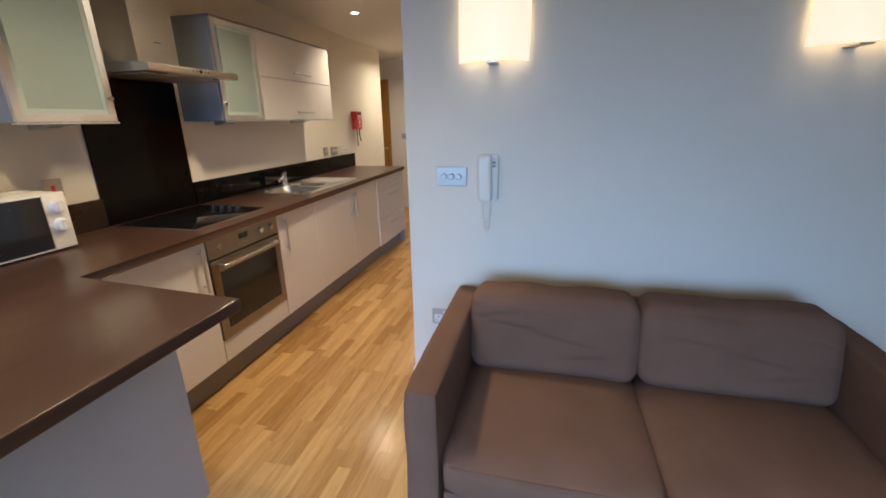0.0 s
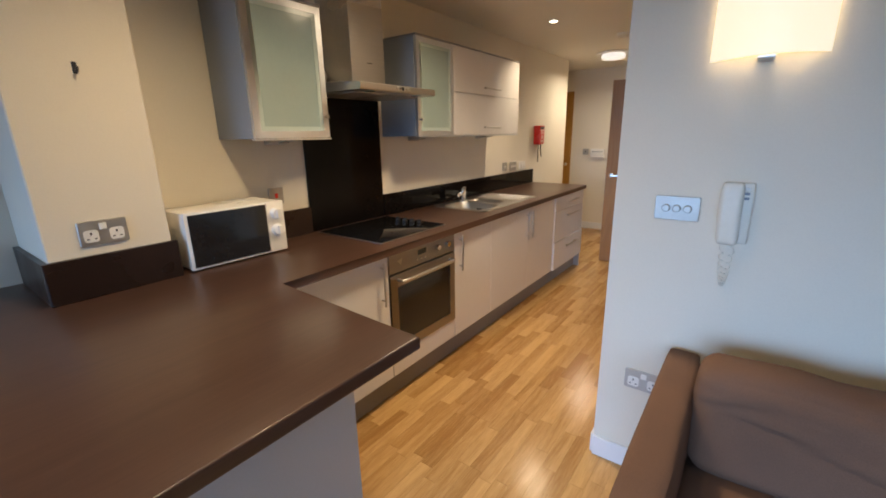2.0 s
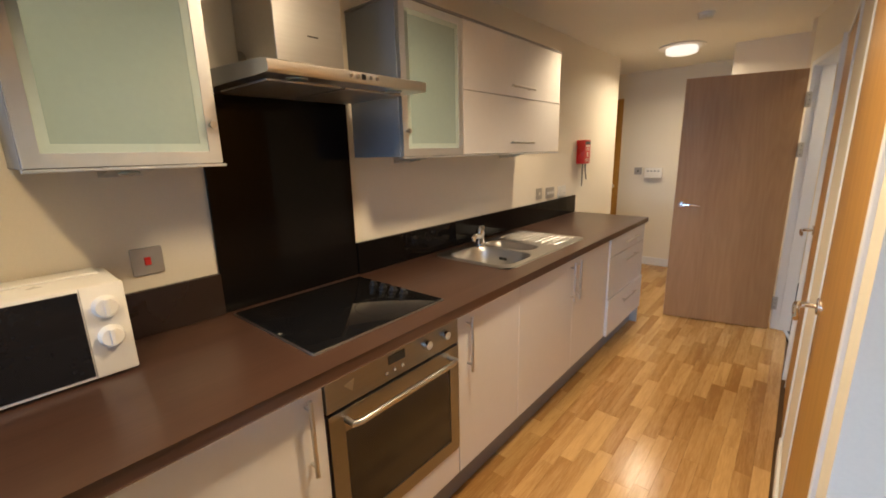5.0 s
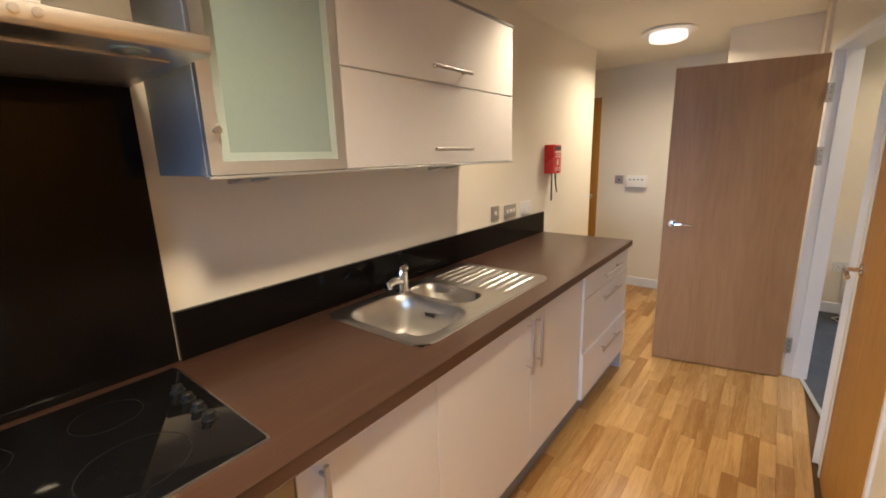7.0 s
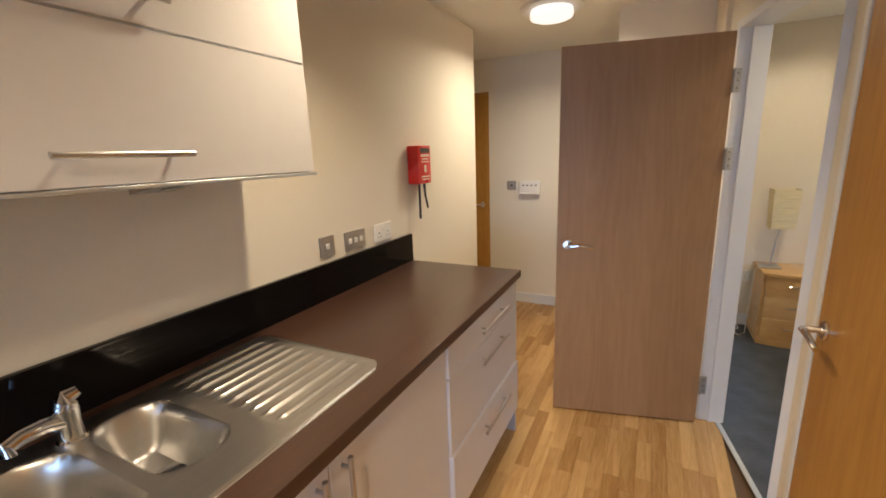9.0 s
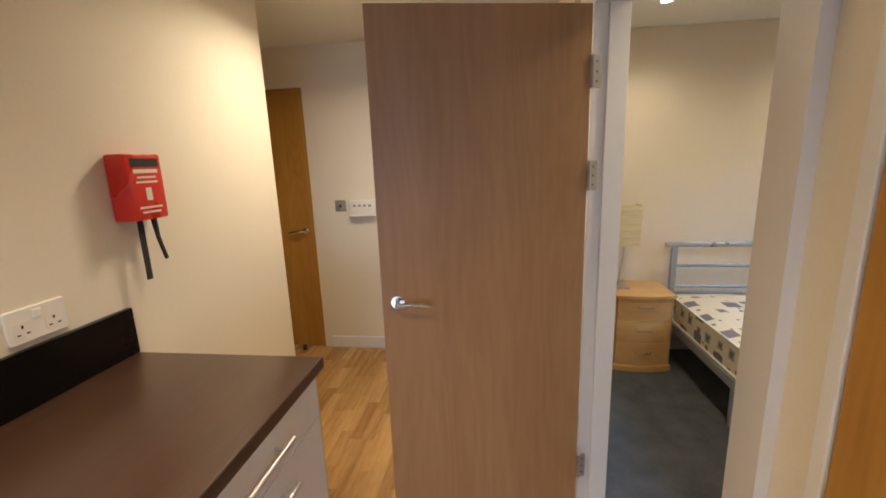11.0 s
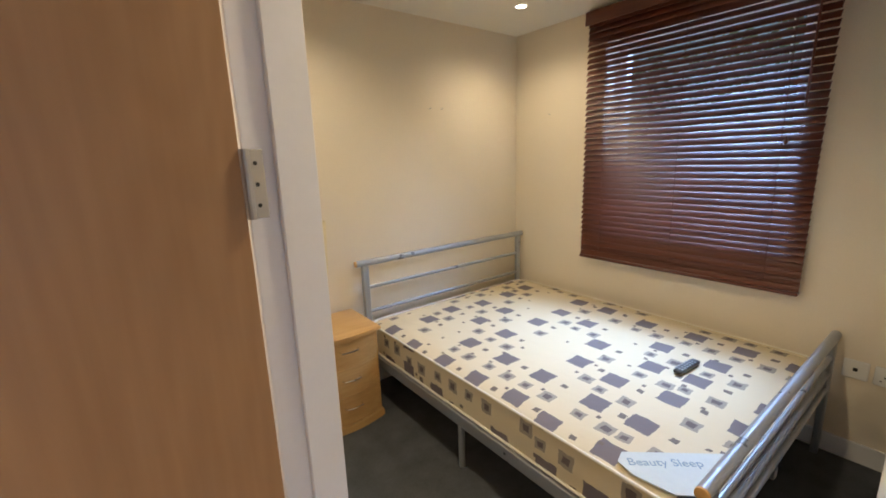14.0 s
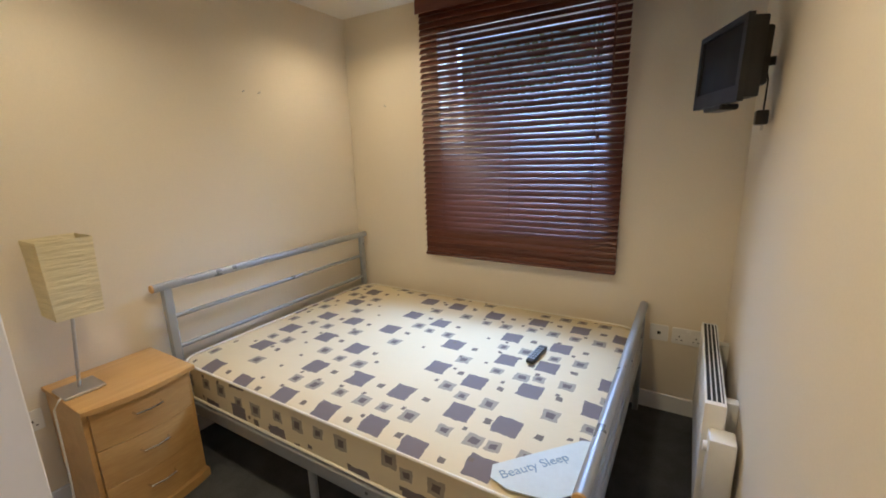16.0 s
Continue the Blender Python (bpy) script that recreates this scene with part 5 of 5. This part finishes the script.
bmS.faces.new(ends[0][::-1])
bmS.faces.new(ends[1])
bmesh.ops.recalc_face_normals(bmS, faces=bmS.faces[:])
slat_mesh = finish("slat", bmS, SLAT)
n_slat = 42
for k in range(n_slat):
    z = 0.795 + k * (2.235 - 0.795) / (n_slat - 1)
    ob = new("slat", slat_mesh)
    ob.parent = vb
    tilt = 49 + 2.5 * noise.noise(Vector((k * 0.9, 0, 0)))
    if k < 4 or k > n_slat - 5:
        tilt = 64
    ob.matrix_basis = pose(0, 0, z - 0.75, 0, -tilt, 0.12 * noise.noise(Vector((k * 1.7, 3, 0))))
part("bottom_rail", box(bx - 0.024, bx + 0.022, Y0, Y1, 0.757, 0.775, 0.004), SLAT, vb)
for y in (6.72, 7.18, 7.63):
    part("ladder_cord", tube([(bx - 0.017, y, 2.25), (bx - 0.017, y, 0.77)], 0.0014, 5), SLAT, vb)
part("pull_cord", tube([(bx + 0.030, 6.74, 2.24), (bx + 0.030, 6.745, 1.6), (bx + 0.028, 6.755, 0.80)], 0.0025, 5), CORD, vb, "white pull cord")
part("tilt_wand", tube([(bx - 0.04, 6.64, 2.23), (bx - 0.042, 6.645, 1.62)], 0.005, 8), SLAT, vb, "wooden tilt wand")
part("tassel", turned((bx - 0.03, 6.70, 1.50), Vector((0, 0, -1)), [(0, 0.004), (0.015, 0.008), (0.035, 0.008)], 10, None), SLAT, vb)

# television on its bracket
ta, tb_ = Vector((0.90, 6.285, 0)), Vector((0.595, 6.172, 0))
d = (tb_ - ta).normalized()
ang = math.degrees(math.atan2(d.y, d.x))
tv = thing("television", (ta.x, ta.y, 1.555), "small black television on a wall bracket", "television", rz=ang)
tv.matrix_world = pose(ta.x, ta.y, 1.555, 0, 0, ang) @ Matrix.Rotation(radians(-1.5), 4, "X")
# local x along the screen from its far edge, local y away from the viewer's side
W = (tb_ - ta).length
part("case", box(0.006, W - 0.006, 0.012, 0.058, 0.0, 0.226, 0.006, 2), BLACK, tv, local=True)
part("rear_housing", box(0.03, W - 0.03, 0.058, 0.088, 0.035, 0.205, 0.01, 2), BLACK, tv, "stepped black rear housing", True)
part("bezel", wall_grid("x", -0.004, 0.014, 0.0, W, -0.012, 0.232, [(0.022, W - 0.022, 0.035, 0.214)]), BLACK, tv, local=True)
part("screen", box(0.022, W - 0.022, 0.004, 0.011, 0.035, 0.214, 0), TV_SCREEN, tv, "dark glossy screen", True)
part("base_lip", box(W * 0.3, W * 0.7, -0.006, 0.05, -0.028, -0.01, 0.004), BLACK, tv, local=True)
part("bracket_plate", box(W * 0.3, W * 0.75, 0.0881, 0.10, 0.06, 0.18, 0.003), BLACK, tv, local=True)
part("bracket_arm", tube([(W * 0.5, 0.095, 0.12), (W * 0.6, 0.15, 0.12)], 0.014, 10), BLACK, tv, local=True)
fx = thing("plug_and_flex", (0.80, 6.09, 1.47), "black mains plug hanging from its flex", "plug")
part("flex", tube([(0.78, 6.19, 1.72), (0.80, 6.10, 1.70), (0.815, 6.083, 1.62), (0.808, 6.085, 1.525)], 0.003, 6), BLACK, fx)
part("plug", box(0.783, 0.833, 6.07, 6.107, 1.478, 1.525, 0.006, 2), BLACK, fx)
part("pin", box(0.805, 0.811, 6.08, 6.088, 1.460, 1.480, 0), CHROME, fx)

# panel heater
ht = thing("panel_heater", (0.85, 6.13, 0.2), "white electric panel heater on the wall", "heater")
part("body", box(0.48, 1.225, 6.105, 6.168, 0.18, 0.60, 0.006, 2), PLASTIC, ht)
part("grille", box(0.50, 1.205, 6.112, 6.160, 0.5985, 0.6005, 0), DARKGAP, ht, "dark grille slots")
for k in range(3):
    part("bar", box(0.50, 1.205, 6.117 + 0.014 * k, 6.121 + 0.014 * k, 0.599, 0.603, 0.0005), PLASTIC, ht)
part("control_box", box(0.40, 0.479, 6.075, 6.15, 0.30, 0.52, 0.008, 2), PLASTIC, ht, "white side control box")
part("knob", turned((0.44, 6.15, 0.47), Vector((0, 1, 0)), [(0, 0.018), (0.012, 0.016)], 16, None), PLASTIC, ht)
for x in (0.60, 1.10):
    part("bracket", box(x, x + 0.04, 6.0605, 6.106, 0.25, 0.55, 0.002), PLASTIC, ht)
part("flex", tube([(1.19, 6.10, 0.52), (1.27, 6.09, 0.50), (1.30, 6.10, 0.42), (1.34, 6.16, 0.44)], 0.004, 6), CORD, ht)
part("flex", tube([(0.42, 6.09, 0.31), (0.38, 6.08, 0.27), (0.33, 6.075, 0.29)], 0.004, 6), CORD, ht)

for at, n in (((0.53, BY1, 1.776), (0, -1, 0)), ((0.628, BY1, 1.777), (0, -1, 0)), ((BX, 8.10, 1.738), (-1, 0, 0))):
    nl = thing("picture_nail", at, "small bare steel nail in the plain wall", "nail", "nails in the bedroom walls")
    p, o = Vector(at), Vector(n)
    part("shank", tube([p, p + o * 0.018 + Vector((0, 0, 0.004))], 0.0022, 6), PLATE, nl)
    part("head", turned(p + o * 0.018 + Vector((0, 0, 0.004)), o, [(0, 0.004), (0.0015, 0.004)], 8, None), PLATE, nl)

# ---- floor strips, laid three to a board along the walk ----
SW, near, far = 0.0665, [], []
rnd = random.Random(5)
rows = []
x0 = -3.75
while x0 < 2.5:
    y = -1.6 + rnd.uniform(-0.35, 0.0)
    while y < 8.33:
        ln = rnd.choice((0.28, 0.36, 0.42, 0.48))
        rows.append((x0, max(y, -1.6), min(y + ln, 8.40)))
        y += ln
    x0 += SW
shapes = {}


def strip_mesh(length):
    key = round(length, 2)
    if key not in shapes:
        shapes[key] = finish("floor_strip", box(0.0003, SW - 0.0003, 0.0003, key - 0.0003, -0.011, 0.0, 0.0004), STRIP)
    return shapes[key]


floor_ob = bpy.data.objects["floor"]
rest = bmesh.new()
count = 0
for x0, a, b in rows:
    cx, cy = x0 + SW / 2, (a + b) / 2
    if b - a < 0.05 or (cx > -0.86 and cy > 3.56) or (cx < -2.55 and cy < 7.3):
        continue
    if -1.72 < cx < -0.84 and 2.6 < cy < 7.3 and count < 300 and b - a > 0.2:
        ob = new("floor_strip", strip_mesh(b - a))
        ob.parent = floor_ob
        ob.location = (x0, a, 0)
        count += 1
    else:
        box(x0 + 0.0003, x0 + SW - 0.0003, a + 0.0003, b - 0.0003, -0.011, 0.0, 0, 1, rest)
ob = new("floor_strips_far", finish("floor_strips_far", rest, STRIP_FAR))
ob.parent = floor_ob
tagged(ob, kind="stuff")
